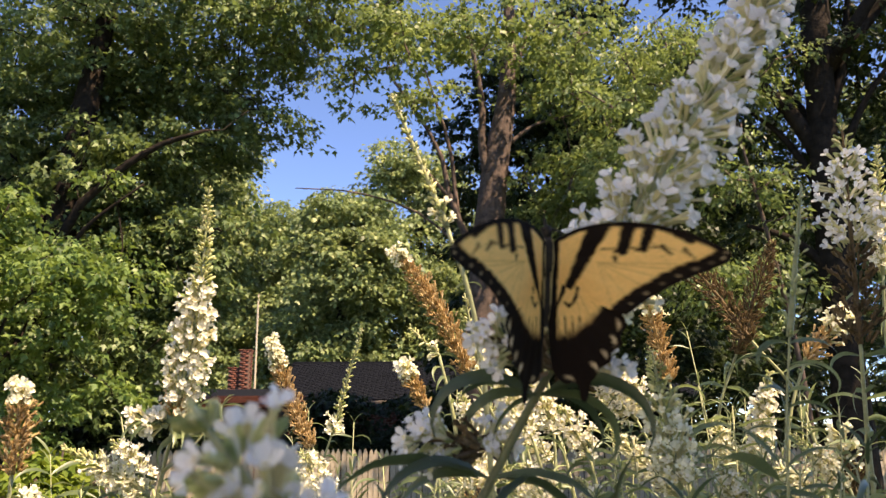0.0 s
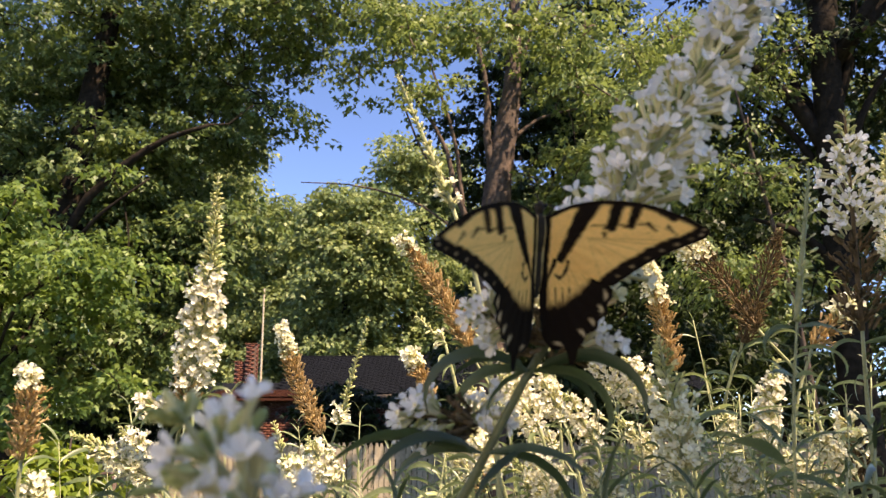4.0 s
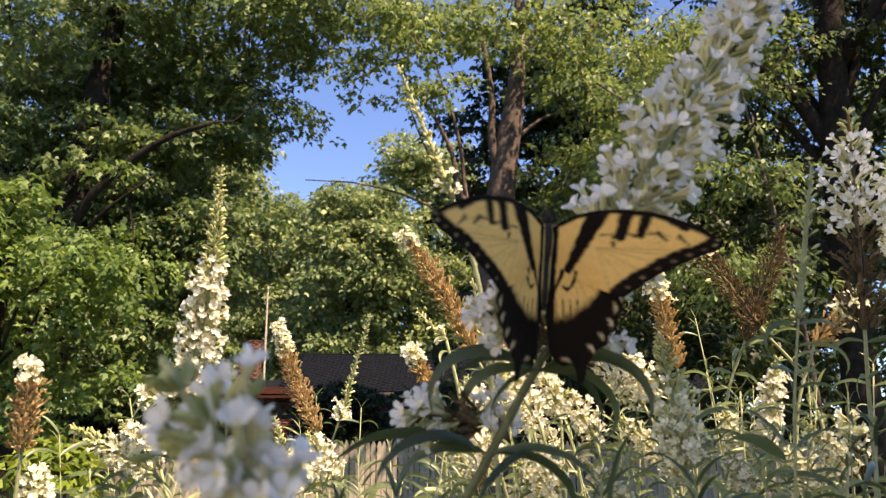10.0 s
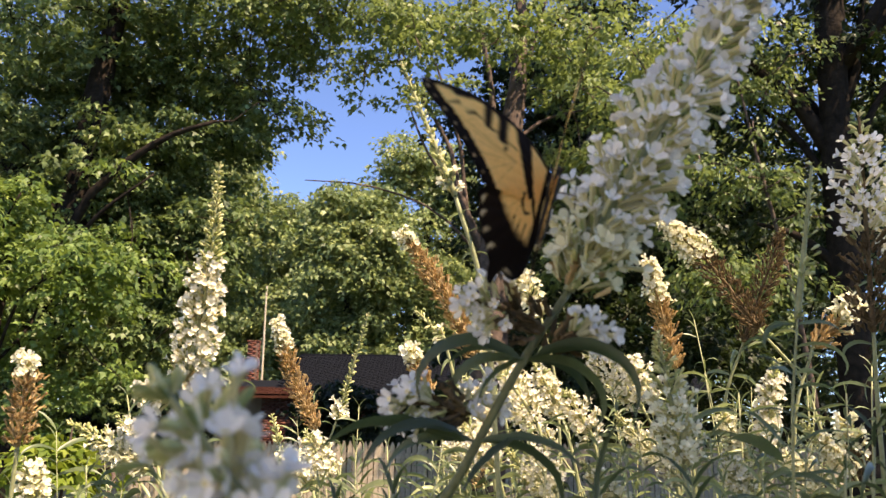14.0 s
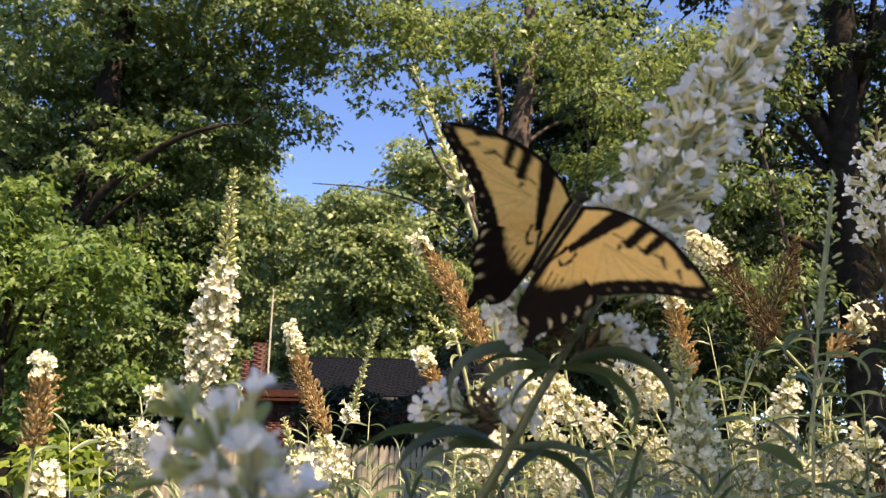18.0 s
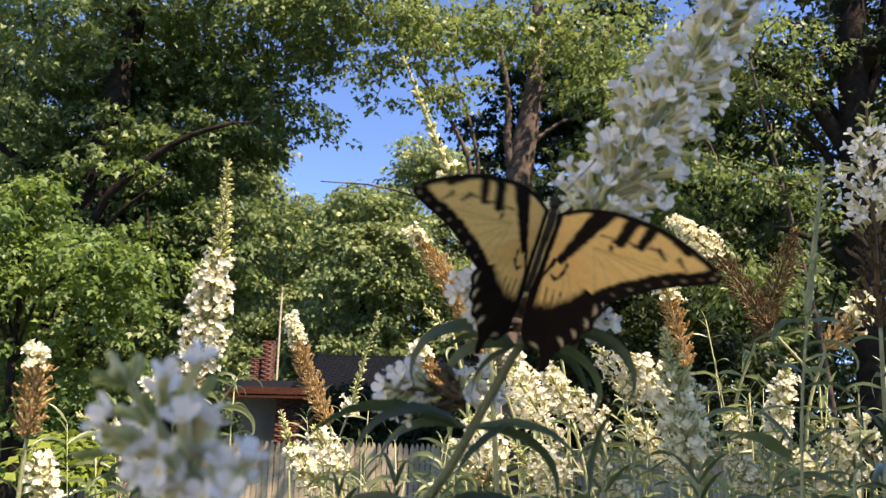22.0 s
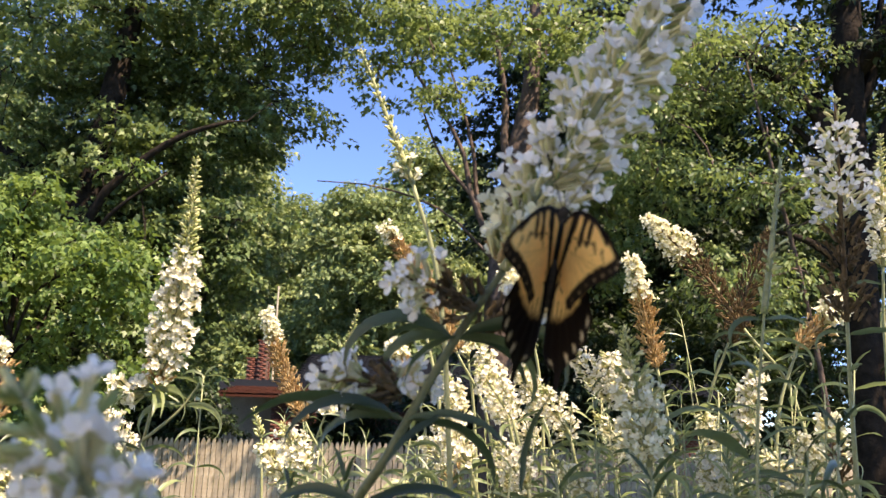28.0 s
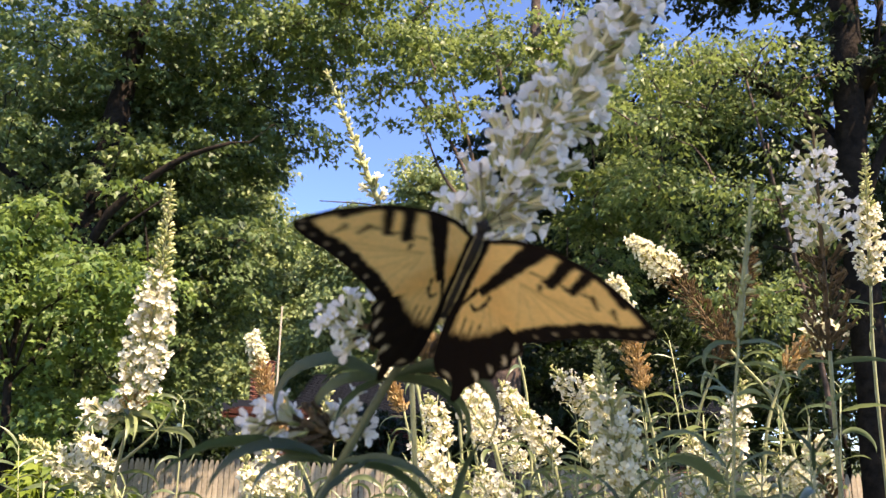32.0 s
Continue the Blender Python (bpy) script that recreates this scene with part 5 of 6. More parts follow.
def smooth_mask(v, w=0.35):
    """1 where v < 0, 0 where v > 0, soft over w."""
    return np.clip(0.5 - v / (2 * w), 0, 1)


def wing_material():
    m, nt, p = nodes_of("wing")
    at = nt.nodes.new("ShaderNodeAttribute")
    at.attribute_name = "scales"
    n = noise_fac(nt, 900, 3)
    c = mix(nt, 0.3, at.outputs["Color"], ramp(nt, n, (0.3, (0.6, 0.6, 0.6)), (0.7, (1, 1, 1))), "MULTIPLY")
    link(nt, c, p.inputs["Base Color"])
    p.inputs["Roughness"].default_value = 0.7
    p.inputs["Specular IOR Level"].default_value = 0.06
    t = nt.nodes.new("ShaderNodeBsdfTranslucent")
    link(nt, c, t.inputs["Color"])
    s = nt.nodes.new("ShaderNodeMixShader")
    s.inputs[0].default_value = 0.18
    link(nt, p.outputs[0], s.inputs[1])
    link(nt, t.outputs[0], s.inputs[2])
    link(nt, s.outputs[0], nt.nodes["Material Output"].inputs["Surface"])
    return m


YELLOW, BLACK, PALE = np.array((0.90, 0.555, 0.19)), np.array((0.011, 0.007, 0.005)), np.array((0.80, 0.70, 0.50))
FORE_COSTA = [(2, 11), (10, 15.2), (22, 17.4), (36, 16.6), (47, 13.6), (54.5, 10.4), (59.0, 7.8)]
FORE_OUTER = [(59.0, 7.8), (58.2, 5.6), (54.0, 3.2), (47, 0.2), (40, -3.4), (33, -8.0), (26.5, -13.0)]
FORE_INNER = [(26.5, -13.0), (18, -10), (9, -6), (2, -1)]
HIND_TOP = [(0.4, 4), (9, 3), (18, -4), (25.2, -12)]
HIND_OUTER = [(25.2, -12), (27.0, -16.5), (25.3, -19.5), (25.4, -23), (22.6, -25.6), (22.0, -29), (18.8, -31), (17.2, -34.2), (15.8, -36), (15.2, -40.5), (14.2, -42.6), (12.8, -42.4), (12.2, -38.8), (10.6, -36.6), (7.4, -37.2), (4.4, -35.4), (2.4, -32)]
HIND_INNER = [(2.4, -32), (1.2, -22), (0.5, -8), (0.4, 4)]


CRESCENT = (((10.5, -4.8), (10.3, -7.5)), ((10.3, -7.5), (9.4, -9.6)), ((9.4, -9.6), (7.9, -11.0)), ((7.9, -11.0), (6.4, -9.8)))


def wing_mesh(name, outline, root, side, mat, hind):
    """A fan of fine quads from the root to the outline, coloured by its markings, side = 1 or -1."""
    ring = np.concatenate([spline([(*p, 0) for p in o], 56)[:-1] for o in outline])[:, :2]
    nr = 46
    ts = np.linspace(0.0, 1.0, nr)
    root = np.array(root, float)
    v = (root[None, None] + (ring[:, None] - root) * ts[None, :, None]).reshape(-1, 2)
    n = len(ring)
    x, y = v[:, 0], v[:, 1]
    wob = np.array([noise.noise(Vector((a * 0.55, b * 0.55, 3.0 + hind))) for a, b in v]) * 0.75
    black = np.zeros(len(v))
    pale = np.zeros(len(v))

    def stripe(a, b, w0, w1):
        d, u = seg_dist(x, y, a, b)
        np.maximum(black, smooth_mask(d - (w0 + (w1 - w0) * u) - wob * 0.5), out=black)

    def veins(ends, r0):
        for e in ends:
            d, _ = seg_dist(x, y, r0, e)
            np.maximum(black, 0.4 * smooth_mask(d - 0.12, 0.2), out=black)

    if not hind:
        outer = line_dist(x, y, FORE_OUTER)
        np.maximum(black, smooth_mask(line_dist(x, y, FORE_COSTA) - 1.3 - np.clip((x - 6) * 0.01, 0, 0.6) - wob * 0.3), out=black)
        np.maximum(black, smooth_mask(outer - (4.4 + 0.8 * smooth_mask(x - 40, 12)) - wob), out=black)
        stripe((18.0, 17.5), (3.0, -13.8), 3.7, 0.4)
        stripe((27.4, 17.8), (25.0, 8.2), 2.5, 1.9)
        stripe((25.0, 8.2), (22.4, 7.6), 1.1, 0.5)
        stripe((34.2, 17.6), (31.8, 9.0), 2.2, 1.5)
        stripe((31.8, 9.0), (29.4, 8.4), 1.0, 0.5)
        stripe((40.0, 15.6), (46.5, 11.6), 1.8, 1.3)
        stripe((37.4, 9.6), (40.4, 7.2), 0.8, 0.35)
        stripe((44.5, 8.8), (47.5, 6.0), 0.6, 0.3)
        stripe((18.0, 8.4), (37.4, 9.4), 0.25, 0.25)
        stripe((22.6, 5.8), (23.0, 4.2), 0.9, 0.4)
        stripe((2.0, 13), (2.2, -14), 2.2, 1.2)
        for a, b in CRESCENT:
            stripe(a, b, 0.5, 0.45)
        veins([(50, 1.6), (43.5, -1.8), (36.5, -5.7), (29.7, -10.5), (22.5, -11.5), (53, 4)], (17, 4))
        veins([(40.5, 3), (46, 7)], (34, 11))
        for i in range(8):
            p = spline([(*q, 0) for q in FORE_OUTER], 60)[5 + i * 7]
            c = np.array([p[0] - 1.7, p[1] + 1.3])
            np.maximum(pale, smooth_mask(np.hypot((x - c[0]) * 0.9, (y - c[1]) * 1.1) - 0.35, 0.4) * (0.30 + 0.14 * math.sin(i * 2.3)), out=pale)
        black = black * (1 - pale)
    else:
        outer = line_dist(x, y, HIND_OUTER[:7])
        low = smooth_mask(y + 20.5 - 0.045 * (x - 4) ** 2 + wob * 1.6, 2.0)
        np.maximum(black, low, out=black)
        np.maximum(black, smooth_mask(outer - 6.6 - wob), out=black)
        stripe((7.0, -2), (2.9, -14), 0.9, 0.4)
        for e in (4.6, 7.2, 9.8, 12.4):
            stripe((e * 0.92, -14.5), (e, -22), 0.16, 0.34)
        stripe((2.2, 4), (2.4, -34), 1.5, 1.8)
        for a, b in CRESCENT:
            stripe(a, b, 0.55, 0.5)
        veins([(22, -15), (18, -19), (14, -22)], (9, -3))
        for i, (cx, cy, w) in enumerate(((24.6, -16.4, -1.4), (23.2, -21.4, -1.2), (20.3, -26.2, -0.95), (17.0, -30.4, -0.8), (8.6, -34.8, -0.2))):
            along = (x - cx) * math.cos(w) + (y - cy) * math.sin(w)
            across = (y - cy) * math.cos(w) - (x - cx) * math.sin(w) + 0.16 * along ** 2
            np.maximum(pale, smooth_mask(np.hypot(along / 1.5, across / 0.55) - 1.0, 0.5) * (0.45 + 0.12 * math.sin(i * 2.7)), out=pale)
        black = black * (1 - pale)
    col = YELLOW[None] * (1 + 0.10 * wob[:, None]) * (1 - black[:, None]) + BLACK[None] * black[:, None]
    col = col * (1 - pale[:, None]) + PALE[None] * pale[:, None]
    z = 1.4 * np.sin(np.clip(x / 58, 0, 1) * 2.6) + 0.12 * np.sin(np.arctan2(y - root[1], x - root[0] + 0.5) * 26) * np.clip(np.hypot(x, y) / 30, 0, 1)
    co = np.c_[x * side, y, z] * 0.001
    fs = []
    for i in range(n):
        j = (i + 1) % n
        for k in range(nr - 1):
            q = (i * nr + k, j * nr + k, j * nr + k + 1, i * nr + k + 1)
            fs.append(q if side < 0 else q[::-1])
    me = mesh_from(name, co, fs, mat, smooth=True)
    ca = me.color_attributes.new("scales", "FLOAT_COLOR", "POINT")
    ca.data.foreach_set("color", np.c_[col, np.ones(len(col))].astype(np.float32).ravel())
    return me


def butterfly():
    b = thing("butterfly", "yellow swallowtail butterfly with black tiger stripes feeding on the flowers", "butterfly")
    wm = wing_material()
    fur = plain("black_fur", (0.006, 0.004, 0.003), (0.035, 0.026, 0.016), 600, 0.85, 0.5, 0.0004)
    stripe = plain("cream_fur", (0.40, 0.30, 0.12), (0.55, 0.44, 0.2), 600, 0.85, 0.4, 0.0003)
    wings = {}
    for side, tag in ((-1, "left"), (1, "right")):
        f = put("forewing", wing_mesh("forewing", [FORE_COSTA, FORE_OUTER, FORE_INNER, [(2, -1), (1, 5), (2, 11)]], (3, 4), side, wm, 0), b, label="yellow forewing with black tiger stripes")
        h = put("hindwing", wing_mesh("hindwing", [HIND_TOP, HIND_OUTER, HIND_INNER], (5, -8), side, wm, 1), b, label="yellow hindwing with black edge and a tail")
        wings[tag] = (f, h)

    def lump(name, pts, rad, mat, label=""):
        v, fc = tube([np.array(p) * 0.001 for p in pts], [r * 0.001 for r in rad], 12)
        return put(name, mesh_from(name, v, fc, mat, smooth=True), b, label=label)
    lump("thorax", [(0, 12.5, 0), (0, 10.5, 0.4), (0, 6, 0.6), (0, 1, 0.4), (0, -1.5, 0)], [1.0, 2.1, 2.5, 2.1, 1.2], fur)
    lump("abdomen", [(0, -1, 0), (0, -6, -0.1), (0, -12, -0.3), (0, -17, -0.6), (0, -19, -0.8)], [1.3, 1.9, 1.8, 1.2, 0.6], fur)
    lump("abdomen_tip", [(0, -18.4, -0.7), (0, -19.4, -0.8), (0, -20.6, -1.0)], [0.9, 1.2, 0.5], stripe, "tan tip of the abdomen")
    lump("head", [(0, 16.4, 0), (0, 15.4, 0), (0, 13.8, 0), (0, 12, 0)], [0.5, 1.6, 1.9, 1.2], fur)
    for s in (-1, 1):
        lump("eye", [(s * 1.3, 15.2, 0.5), (s * 1.9, 14.7, 0.5), (s * 2.3, 14.2, 0.4)], [0.4, 1.0, 0.3], fur)
        lump("fur_line", [(s * 1.3, 11.5, 1.5), (s * 1.5, 6, 2.3), (s * 1.3, -1, 1.5), (s * 1.2, -10, 1.0), (s * 0.9, -16, 0.4)], [0.2, 0.36, 0.3, 0.3, 0.15], stripe)
        lump("antenna", [(s * 0.8, 16, 0.6), (s * 3.5, 22, 1.2), (s * 7.5, 30, 1.0), (s * 8.5, 32.4, 0.8)], [0.16, 0.14, 0.22, 0.42], fur)
        for y0, y1, out in ((9, 13, 7), (6, 5, 8), (3, -2, 7)):
            lump("leg", [(s * 1.6, y0, -1.5), (s * out, y1 + 1, -2.5), (s * (out - 1.5), y1 + 2.5, -12)], [0.28, 0.22, 0.14], fur)
    lump("proboscis", [(0, 16.2, -0.5), (0.2, 18.5, -3), (0.4, 18.0, -7)], [0.22, 0.18, 0.12], fur)
    return b, wings


ground()
garden_bed()
fence()
house()
unseen_walls()
trees()
sapling()
cluster = cluster_plant()
bloom = near_bloom()
shoots = bush()
fly, fly_wings = butterfly()


def motions():
    def swayed(ob, rows):
        x, y, z = ob.location
        walk(ob, [(t, pose(x + dx, y, z + dz)) for t, dx, dz in rows])

    # the shoots in the breeze: seconds, metres to the side, metres up
    swayed(cluster, [
        (0, 0.0017, -0.0006),
        (0.5, 0.0076, -0.0034),
        (1, 0.0138, -0.0060),
        (1.5, 0.0104, -0.0058),
        (2, 0.0014, -0.0015),
        (2.5, -0.0060, 0.0020),
        (3, -0.0086, 0.0019),
        (3.5, -0.0071, 0.0026),
        (5.5, 0.0078, -0.0055),
        (6, 0.0088, -0.0067),
        (6.5, 0.0055, -0.0042),
        (7, 0.0003, -0.0007),
        (7.5, -0.0034, 0.0022),
        (8, -0.0040, 0.0028),
        (8.5, -0.0023, 0.0019),
        (9, 0.0000, 0.0000),
        (9.5, 0.0005, -0.0010),
        (10, -0.0011, -0.0004),
        (10.5, -0.0027, -0.0001),
        (11, -0.0017, -0.0005),
        (11.5, 0.0017, -0.0010),
        (12, 0.0044, -0.0018),
        (12.5, 0.0051, -0.0010),
        (13, 0.0020, 0.0010),
        (13.5, -0.0023, 0.0026),
        (14, -0.0051, 0.0027),
        (14.5, -0.0043, 0.0033),
        (16.5, -0.0025, 0.0029),
        (17, -0.0025, 0.0035),
        (17.5, -0.0021, 0.0027),
        (18, -0.0011, 0.0023),
        (18.5, -0.0015, 0.0027),
        (19, -0.0016, 0.0051),
        (19.5, -0.0014, 0.0049),
        (20, 0.0001, 0.0042),
        (20.5, 0.0002, 0.0023),
        (21, -0.0024, 0.0016),
        (21.5, -0.0059, 0.0034),
        (22, -0.0082, 0.0051),
        (22.5, -0.0090, 0.0049),
        (23, -0.0071, 0.0036),
        (23.5, -0.0044, 0.0039),
        (24, -0.0032, 0.0026),
        (24.5, -0.0057, 0.0032),
        (25, -0.0084, 0.0039),
        (25.5, -0.0097, 0.0037),
        (27.5, -0.0100, 0.0076),
        (28, -0.0123, 0.0065),
        (28.5, -0.0125, 0.0014),
        (29, -0.0141, -0.0031),
        (29.5, -0.0167, -0.0029),
        (30, -0.0202, -0.0010),
        (30.5, -0.0232, 0.0012),
        (31, -0.0252, 0.0008),
        (31.5, -0.0245, 0.0012),
        (32, -0.0241, 0.0010),
    ])
    swayed(bloom, [
        (0, 0.0077, 0.0021),
        (0.5, 0.0069, -0.0007),
        (1, 0.0060, -0.0029),
        (1.5, 0.0064, -0.0025),
        (2, 0.0065, -0.0012),
        (2.5, 0.0045, -0.0008),
        (3, 0.0023, -0.0011),
        (3.5, 0.0014, -0.0015),
        (5.5, 0.0035, -0.0031),
        (6, 0.0063, 0.0010),
        (6.5, 0.0057, 0.0013),
        (7, 0.0015, -0.0023),
        (7.5, 0.0012, -0.0012),
        (8, 0.0028, 0.0022),
        (8.5, 0.0017, 0.0024),
        (9, 0.0000, 0.0000),
        (9.5, -0.0002, -0.0007),
        (10, 0.0020, 0.0018),
        (10.5, 0.0026, 0.0028),
        (11, 0.0011, 0.0015),
        (11.5, 0.0004, -0.0007),
        (12, 0.0033, -0.0015),
        (12.5, 0.0043, -0.0007),
        (13, 0.0012, -0.0014),
        (13.5, 0.0006, -0.0017),
        (14, 0.0007, -0.0019),
        (14.5, -0.0004, -0.0014),
        (16.5, 0.0003, 0.0002),
        (17, -0.0013, -0.0021),
        (17.5, -0.0029, -0.0032),
        (18, -0.0027, -0.0040),
        (18.5, -0.0038, -0.0054),
        (19, -0.0054, -0.0067),
        (19.5, -0.0042, -0.0059),
        (20, -0.0024, -0.0040),
        (20.5, -0.0021, -0.0032),
        (21, -0.0032, -0.0033),
        (21.5, -0.0048, -0.0038),
        (22, -0.0054, -0.0035),
        (22.5, -0.0055, -0.0034),
        (23, -0.0066, -0.0039),
        (23.5, -0.0064, -0.0042),
        (24, -0.0040, -0.0048),
        (24.5, -0.0021, -0.0049),
        (25, -0.0025, -0.0053),
        (25.5, -0.0042, -0.0053),
        (27.5, -0.0002, -0.0081),
        (28, -0.0046, -0.0088),
        (28.5, -0.0106, -0.0098),
        (29, -0.0175, -0.0098),
        (29.5, -0.0212, -0.0091),
        (30, -0.0226, -0.0088),
        (30.5, -0.0224, -0.0088),
        (31, -0.0225, -0.0088),
        (31.5, -0.0228, -0.0089),
        (32, -0.0232, -0.0092),
    ])
    swayed(shoots["thin"], [
        (0, 0.0009, -0.0049),
        (1, 0.0016, -0.0046),
        (2, 0.0015, -0.0029),
        (3, 0.0001, -0.0025),
        (6, 0.0017, -0.0012),
        (7, 0.0005, -0.0017),
        (8, 0.0005, -0.0010),
        (9, 0.0000, 0.0000),
        (10, 0.0001, -0.0000),
        (11, 0.0000, -0.0001),
        (12, 0.0023, -0.0004),
        (13, 0.0017, 0.0009),
        (14, 0.0016, 0.0001),
        (17, -0.0012, 0.0001),
        (18, -0.0025, 0.0001),
        (19, -0.0019, 0.0018),
        (20, -0.0011, 0.0007),
        (21, -0.0000, -0.0014),
        (22, -0.0019, 0.0001),
        (23, -0.0037, 0.0020),
        (24, -0.0029, 0.0011),
        (25, -0.0045, 0.0010),
        (28, -0.0046, 0.0020),
        (29, -0.0038, 0.0039),
        (30, -0.0046, 0.0045),
        (31, -0.0069, 0.0045),
        (32, -0.0093, 0.0050),
    ])
    swayed(shoots["left"], [
        (0, -0.0028, -0.0007),
        (1, -0.0026, -0.0008),
        (2, -0.0033, -0.0020),
        (3, -0.0010, -0.0003),
        (6, -0.0018, -0.0014),
        (7, -0.0016, 0.0008),
        (8, -0.0012, 0.0012),
        (9, 0.0000, 0.0000),
        (10, -0.0000, 0.0006),
        (11, 0.0001, 0.0008),
        (12, 0.0006, 0.0002),
        (13, -0.0013, 0.0003),
        (14, -0.0009, 0.0005),
        (17, -0.0019, -0.0008),
        (18, -0.0021, -0.0012),
        (19, -0.0036, -0.0006),
        (20, -0.0033, -0.0016),
        (21, -0.0014, -0.0018),
        (22, -0.0013, -0.0013),
        (23, -0.0012, -0.0018),
        (24, 0.0002, -0.0014),
        (25, 0.0002, -0.0029),
        (28, -0.0003, -0.0025),
        (29, -0.0002, -0.0054),
        (30, -0.0008, -0.0037),
        (31, -0.0017, -0.0021),
        (32, -0.0036, -0.0011),
    ])
    swayed(shoots["brown_low"], [
        (0, -0.0033, 0.0010),
        (1, -0.0083, 0.0004),
        (2, -0.0092, -0.0005),
        (3, -0.0034, 0.0038),
        (6, 0.0013, 0.0017),
        (7, -0.0104, 0.0021),
        (8, -0.0025, 0.0015),
        (9, 0.0000, 0.0000),
        (10, -0.0042, 0.0006),
        (11, 0.0028, 0.0040),
        (12, -0.0035, 0.0018),
        (13, -0.0061, 0.0023),
        (14, -0.0035, 0.0022),
        (17, -0.0038, 0.0016),
        (18, -0.0032, 0.0012),
        (19, -0.0025, 0.0035),
        (20, 0.0012, 0.0045),
        (21, -0.0036, 0.0029),
        (22, -0.0002, 0.0035),
        (23, -0.0039, 0.0027),
        (24, -0.0031, 0.0027),
        (25, -0.0005, 0.0026),
        (28, -0.0012, 0.0050),
        (29, -0.0003, 0.0022),
        (30, -0.0025, 0.0038),
        (31, -0.0054, 0.0037),
        (32, -0.0037, 0.0053),
    ])
    swayed(shoots["right"], [
        (0, -0.0001, 0.0008),
        (1, -0.0043, 0.0013),
        (2, 0.0006, -0.0002),
        (3, -0.0032, 0.0016),
        (6, -0.0037, -0.0013),
        (7, 0.0025, -0.0007),
        (8, -0.0029, 0.0011),
        (9, 0.0000, 0.0000),
        (10, -0.0036, -0.0000),
        (11, -0.0010, -0.0001),
        (12, 0.0017, -0.0004),
        (13, -0.0039, 0.0009),
        (14, 0.0025, -0.0004),
        (17, 0.0018, 0.0003),
        (18, 0.0007, 0.0002),
        (19, 0.0019, 0.0013),
        (20, -0.0009, 0.0020),
        (21, -0.0001, 0.0010),
        (22, -0.0010, 0.0025),
        (23, -0.0016, 0.0019),
        (24, 0.0007, 0.0014),
        (25, -0.0035, 0.0010),
        (28, 0.0007, 0.0053),
        (29, 0.0001, 0.0001),
        (30, 0.0008, 0.0004),
        (31, -0.0011, 0.0012),
        (32, 0.0010, 0.0011),
    ])
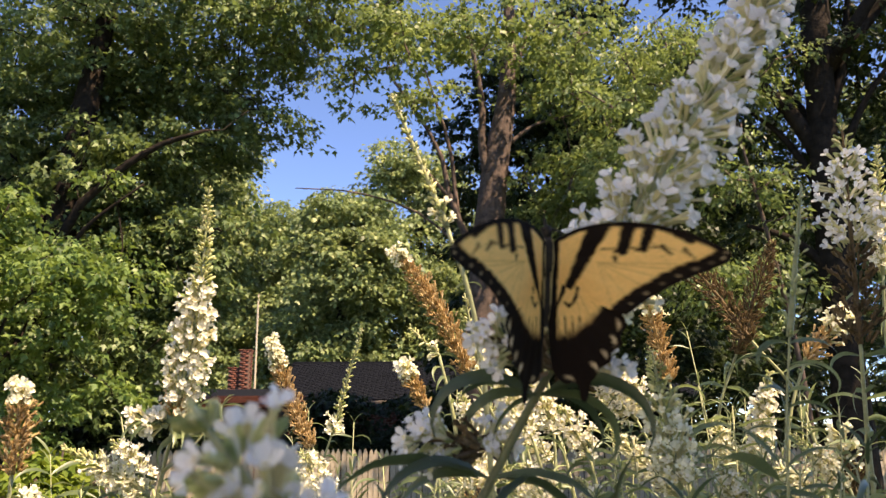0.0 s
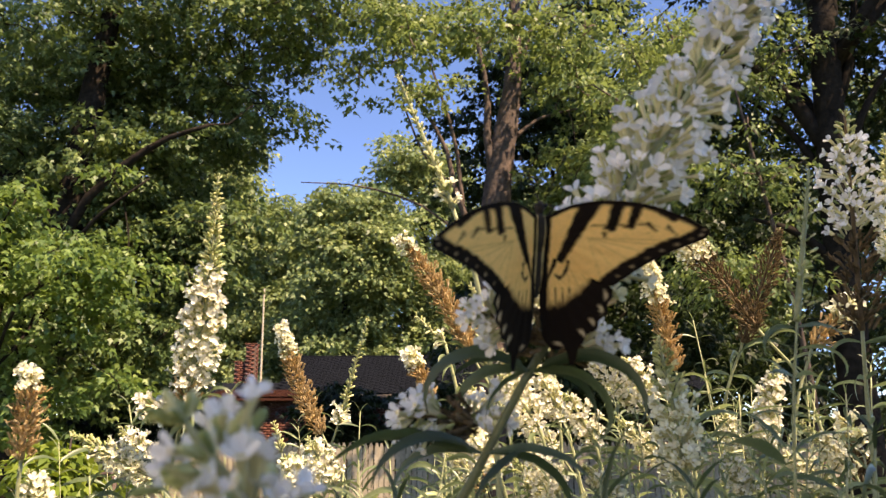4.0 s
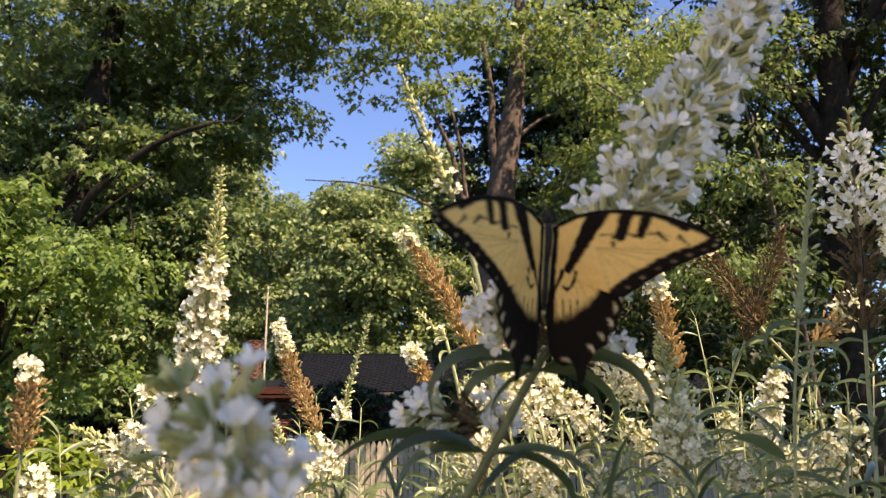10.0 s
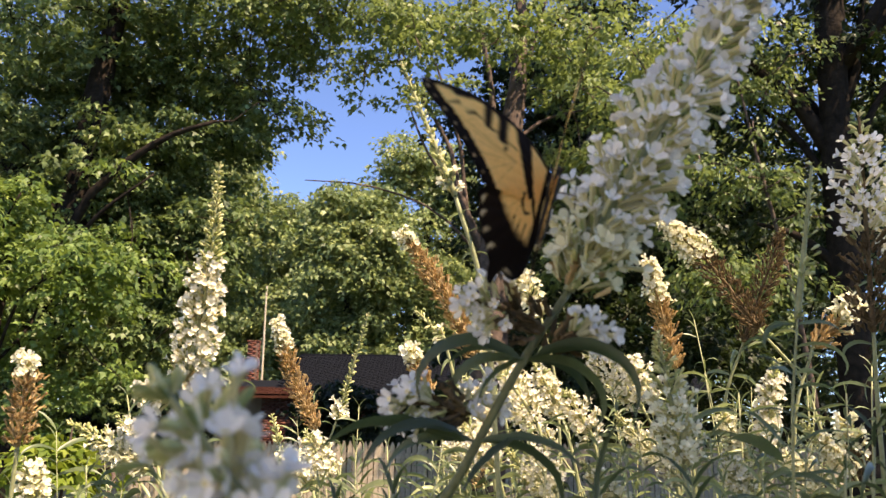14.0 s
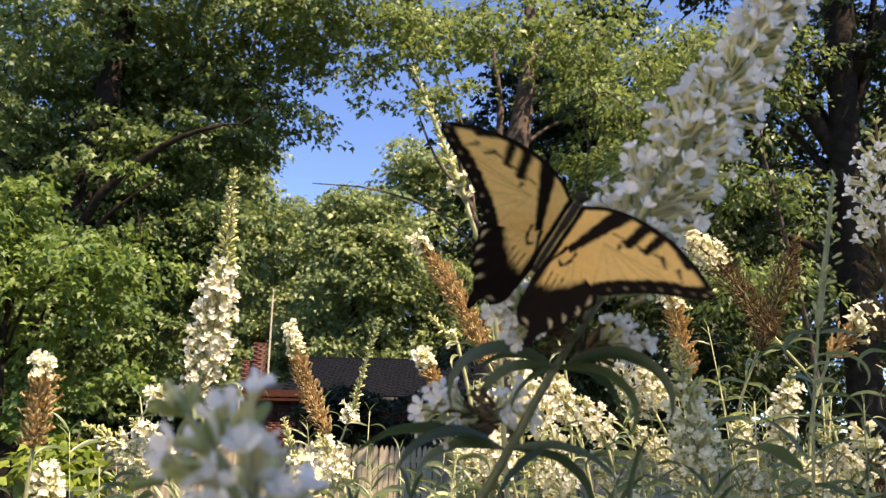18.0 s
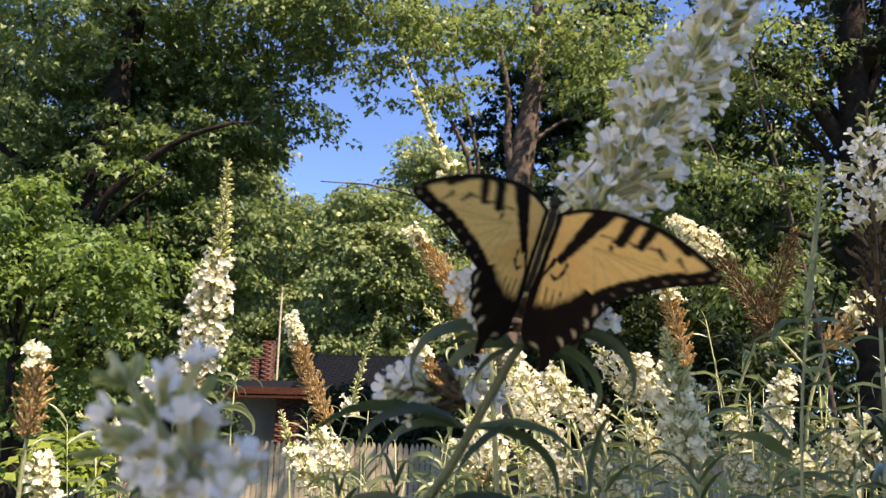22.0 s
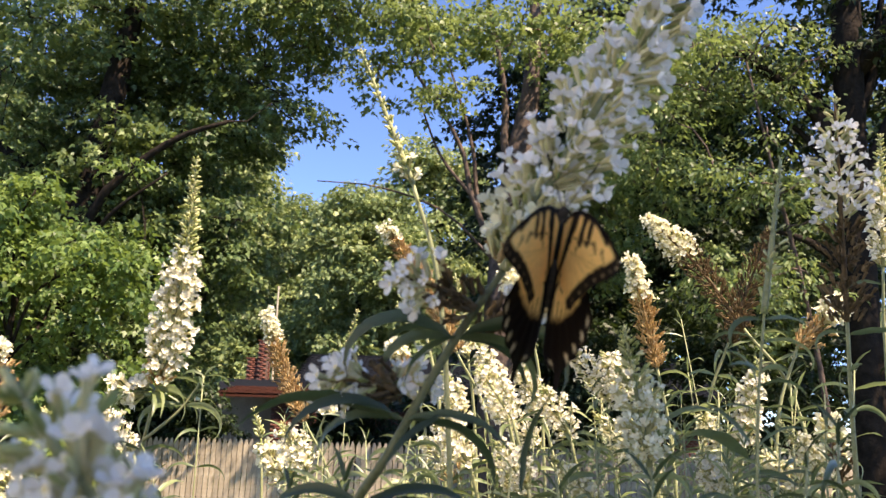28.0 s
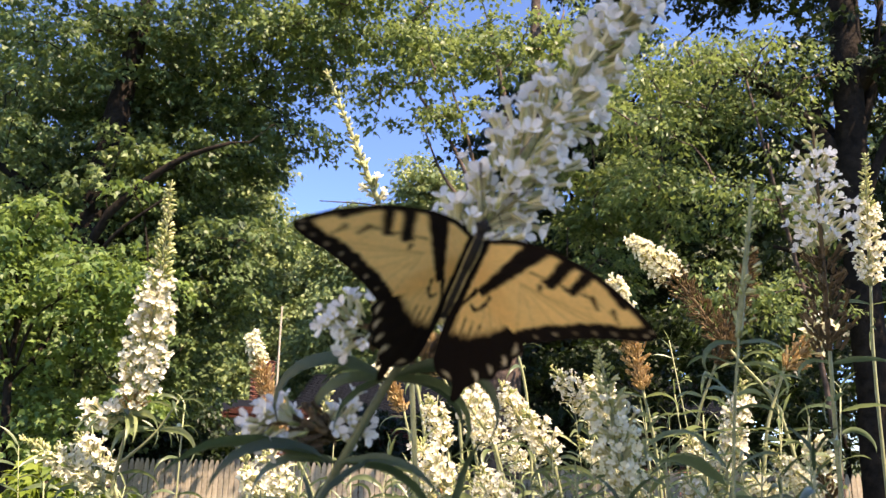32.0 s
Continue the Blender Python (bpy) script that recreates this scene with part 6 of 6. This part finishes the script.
    # the butterfly: seconds, place, turn
    walk(fly, [
        (0, pose(0.0369, 0.2539, 1.7062, 102.5, -1.3, 11.7)),
        (1, pose(0.0474, 0.2695, 1.7045, 95.6, -8.6, -2.3)),
        (2, pose(0.0395, 0.2653, 1.7062, 105.1, -8.5, 10.0)),
        (3, pose(0.0294, 0.2659, 1.7144, 109.2, -8.5, 17.3)),
        (6, pose(0.0442, 0.2639, 1.7013, 111.1, 5.8, 9.5)),
        (7, pose(0.0372, 0.2710, 1.7072, 102.1, 2.6, 13.3)),
        (8, pose(0.0336, 0.2718, 1.7084, 96.9, 2.1, 12.3)),
        (9, pose(0.0360, 0.2653, 1.7045, 102.8, 5.5, 13.9)),
        (10, pose(0.0356, 0.2629, 1.7041, 98.0, 1.0, 13.7)),
        (11, pose(0.0346, 0.2647, 1.7046, 100.1, 3.7, 16.6)),
        (12, pose(0.0378, 0.2706, 1.7047, 94.6, 2.5, 22.4)),
        (12.5, pose(0.0434, 0.2640, 1.7150, 71.2, 11.0, -22.8)),
        (13, pose(0.0337, 0.2486, 1.7112, 66.5, 9.6, -18.1)),
        (13.5, pose(0.0313, 0.2457, 1.7103, 63.8, 9.7, -16.3)),
        (14, pose(0.0356, 0.2503, 1.7194, 64.1, 9.4, -17.0)),
        (14.5, pose(0.0433, 0.2637, 1.7248, 68.8, 15.9, -16.1)),
        (16.5, pose(0.0387, 0.3153, 1.7373, 86.0, 33.1, -7.1)),
        (17, pose(0.0367, 0.2987, 1.7315, 100.2, 39.7, 2.5)),
        (17.5, pose(0.0350, 0.2868, 1.7242, 108.1, 38.1, 3.7)),
        (18, pose(0.0346, 0.2759, 1.7185, 105.1, 32.2, 3.3)),
        (18.5, pose(0.0331, 0.2613, 1.7134, 114.8, 28.0, 9.1)),
        (19, pose(0.0338, 0.2367, 1.7048, 114.9, 22.5, 7.0)),
        (19.5, pose(0.0354, 0.2348, 1.6983, 114.8, 17.4, 7.9)),
        (20, pose(0.0390, 0.2486, 1.7007, 98.6, 1.6, 1.4)),
        (21, pose(0.0406, 0.2656, 1.7026, 108.6, 10.1, 6.2)),
        (22, pose(0.0338, 0.2613, 1.7050, 111.9, 13.3, 10.5)),
        (23, pose(0.0340, 0.2407, 1.6983, 110.5, 10.6, 11.9)),
        (24, pose(0.0378, 0.2557, 1.7001, 109.2, 11.0, 11.8)),
        (25, pose(0.0348, 0.2580, 1.7009, 108.8, 7.5, 8.7)),
        (25.5, pose(0.0371, 0.2597, 1.7034, 114.9, 11.3, 2.7)),
        (27.5, pose(0.0478, 0.2537, 1.7112, 100.6, 23.0, -4.0)),
        (27.8, pose(0.0528, 0.2473, 1.7028, 113.8, 14.9, -5.6)),
        (28, pose(0.0580, 0.2560, 1.6980, 110.0, 10.0, -5.0)),
        (28.3, pose(0.0514, 0.2216, 1.6945, 110.7, 10.6, -4.5)),
        (28.5, pose(0.0440, 0.2250, 1.6993, 115.7, 7.7, 5.9)),
        (29, pose(0.0469, 0.2264, 1.6911, 124.9, 14.7, 10.3)),
        (30, pose(0.0429, 0.2243, 1.6916, 124.7, 15.3, 12.4)),
        (31, pose(0.0395, 0.2393, 1.7010, 129.5, 20.4, 15.0)),
        (32, pose(0.0416, 0.2326, 1.6974, 127.7, 16.3, 14.0)),
    ])
    # its wings: seconds, degrees by which the fore wings and the hind wings are raised, left and right
    beats = [
        (0, 41.6, 31.1, 39.7, 30.0),
        (1, 37.2, 44.5, 35.6, 42.4),
        (2, 35.1, 26.4, 33.7, 25.6),
        (3, 33.1, 18.1, 31.8, 17.8),
        (6, 34.0, 27.6, 32.6, 26.7),
        (7, 36.1, 25.3, 34.6, 24.5),
        (8, 29.6, 22.0, 28.5, 21.5),
        (9, 29.5, 20.5, 28.4, 20.1),
        (10, 33.1, 23.6, 31.8, 23.0),
        (11, 34.4, 23.3, 33.0, 22.7),
        (12, 22.5, 5.3, 21.9, 5.9),
        (12.2, 27.0, 58.0, 21.0, 48.0),
        (12.5, 40.8, 74.5, 39.0, 70.3),
        (13, 47.4, 74.5, 45.0, 70.3),
        (13.5, 49.9, 74.5, 47.4, 70.3),
        (14, 49.0, 74.5, 46.5, 70.3),
        (14.5, 52.8, 74.5, 50.1, 70.3),
        (16.5, 43.2, 53.5, 41.2, 50.8),
        (17, 35.4, 37.2, 33.9, 35.6),
        (17.5, 29.0, 31.7, 28.0, 30.5),
        (18, 21.2, 24.3, 20.7, 23.6),
        (18.5, 24.2, 20.9, 23.5, 20.4),
        (19, 25.2, 21.4, 24.4, 20.9),
        (19.5, 29.4, 23.5, 28.3, 22.9),
        (20, 27.0, 25.6, 26.1, 24.8),
        (21, 26.6, 23.5, 25.7, 22.9),
        (22, 31.7, 23.6, 30.5, 23.0),
        (23, 38.1, 26.5, 36.5, 25.6),
        (24, 35.7, 25.6, 34.2, 24.8),
        (25, 31.2, 23.8, 30.0, 23.1),
        (25.5, 21.6, 22.5, 21.1, 21.9),
        (27.5, 40.9, 50.7, 39.1, 48.2),
        (27.8, 56.5, 60.4, 53.5, 57.2),
        (28, 75.0, 73.0, 57.0, 55.0),
        (28.3, 40.0, 45.8, 38.2, 43.6),
        (28.5, 35.3, 25.5, 33.8, 24.7),
        (29, 36.5, 25.8, 35.0, 25.0),
        (30, 38.1, 24.3, 36.5, 23.6),
        (31, 28.1, 17.8, 27.1, 17.5),
        (32, 29.1, 16.2, 28.1, 16.0),
    ]
    for side, sign in (("left", 1), ("right", -1)):
        fore, hind = fly_wings[side]
        k = 1 if sign > 0 else 2
        walk(fore, [(row[0], pose(0, 0, 0.0006, 0, sign * row[k], 0)) for row in beats])
        walk(hind, [(row[0], pose(0, 0, 0.0, 0, sign * row[k + 2], 0)) for row in beats])



motions()
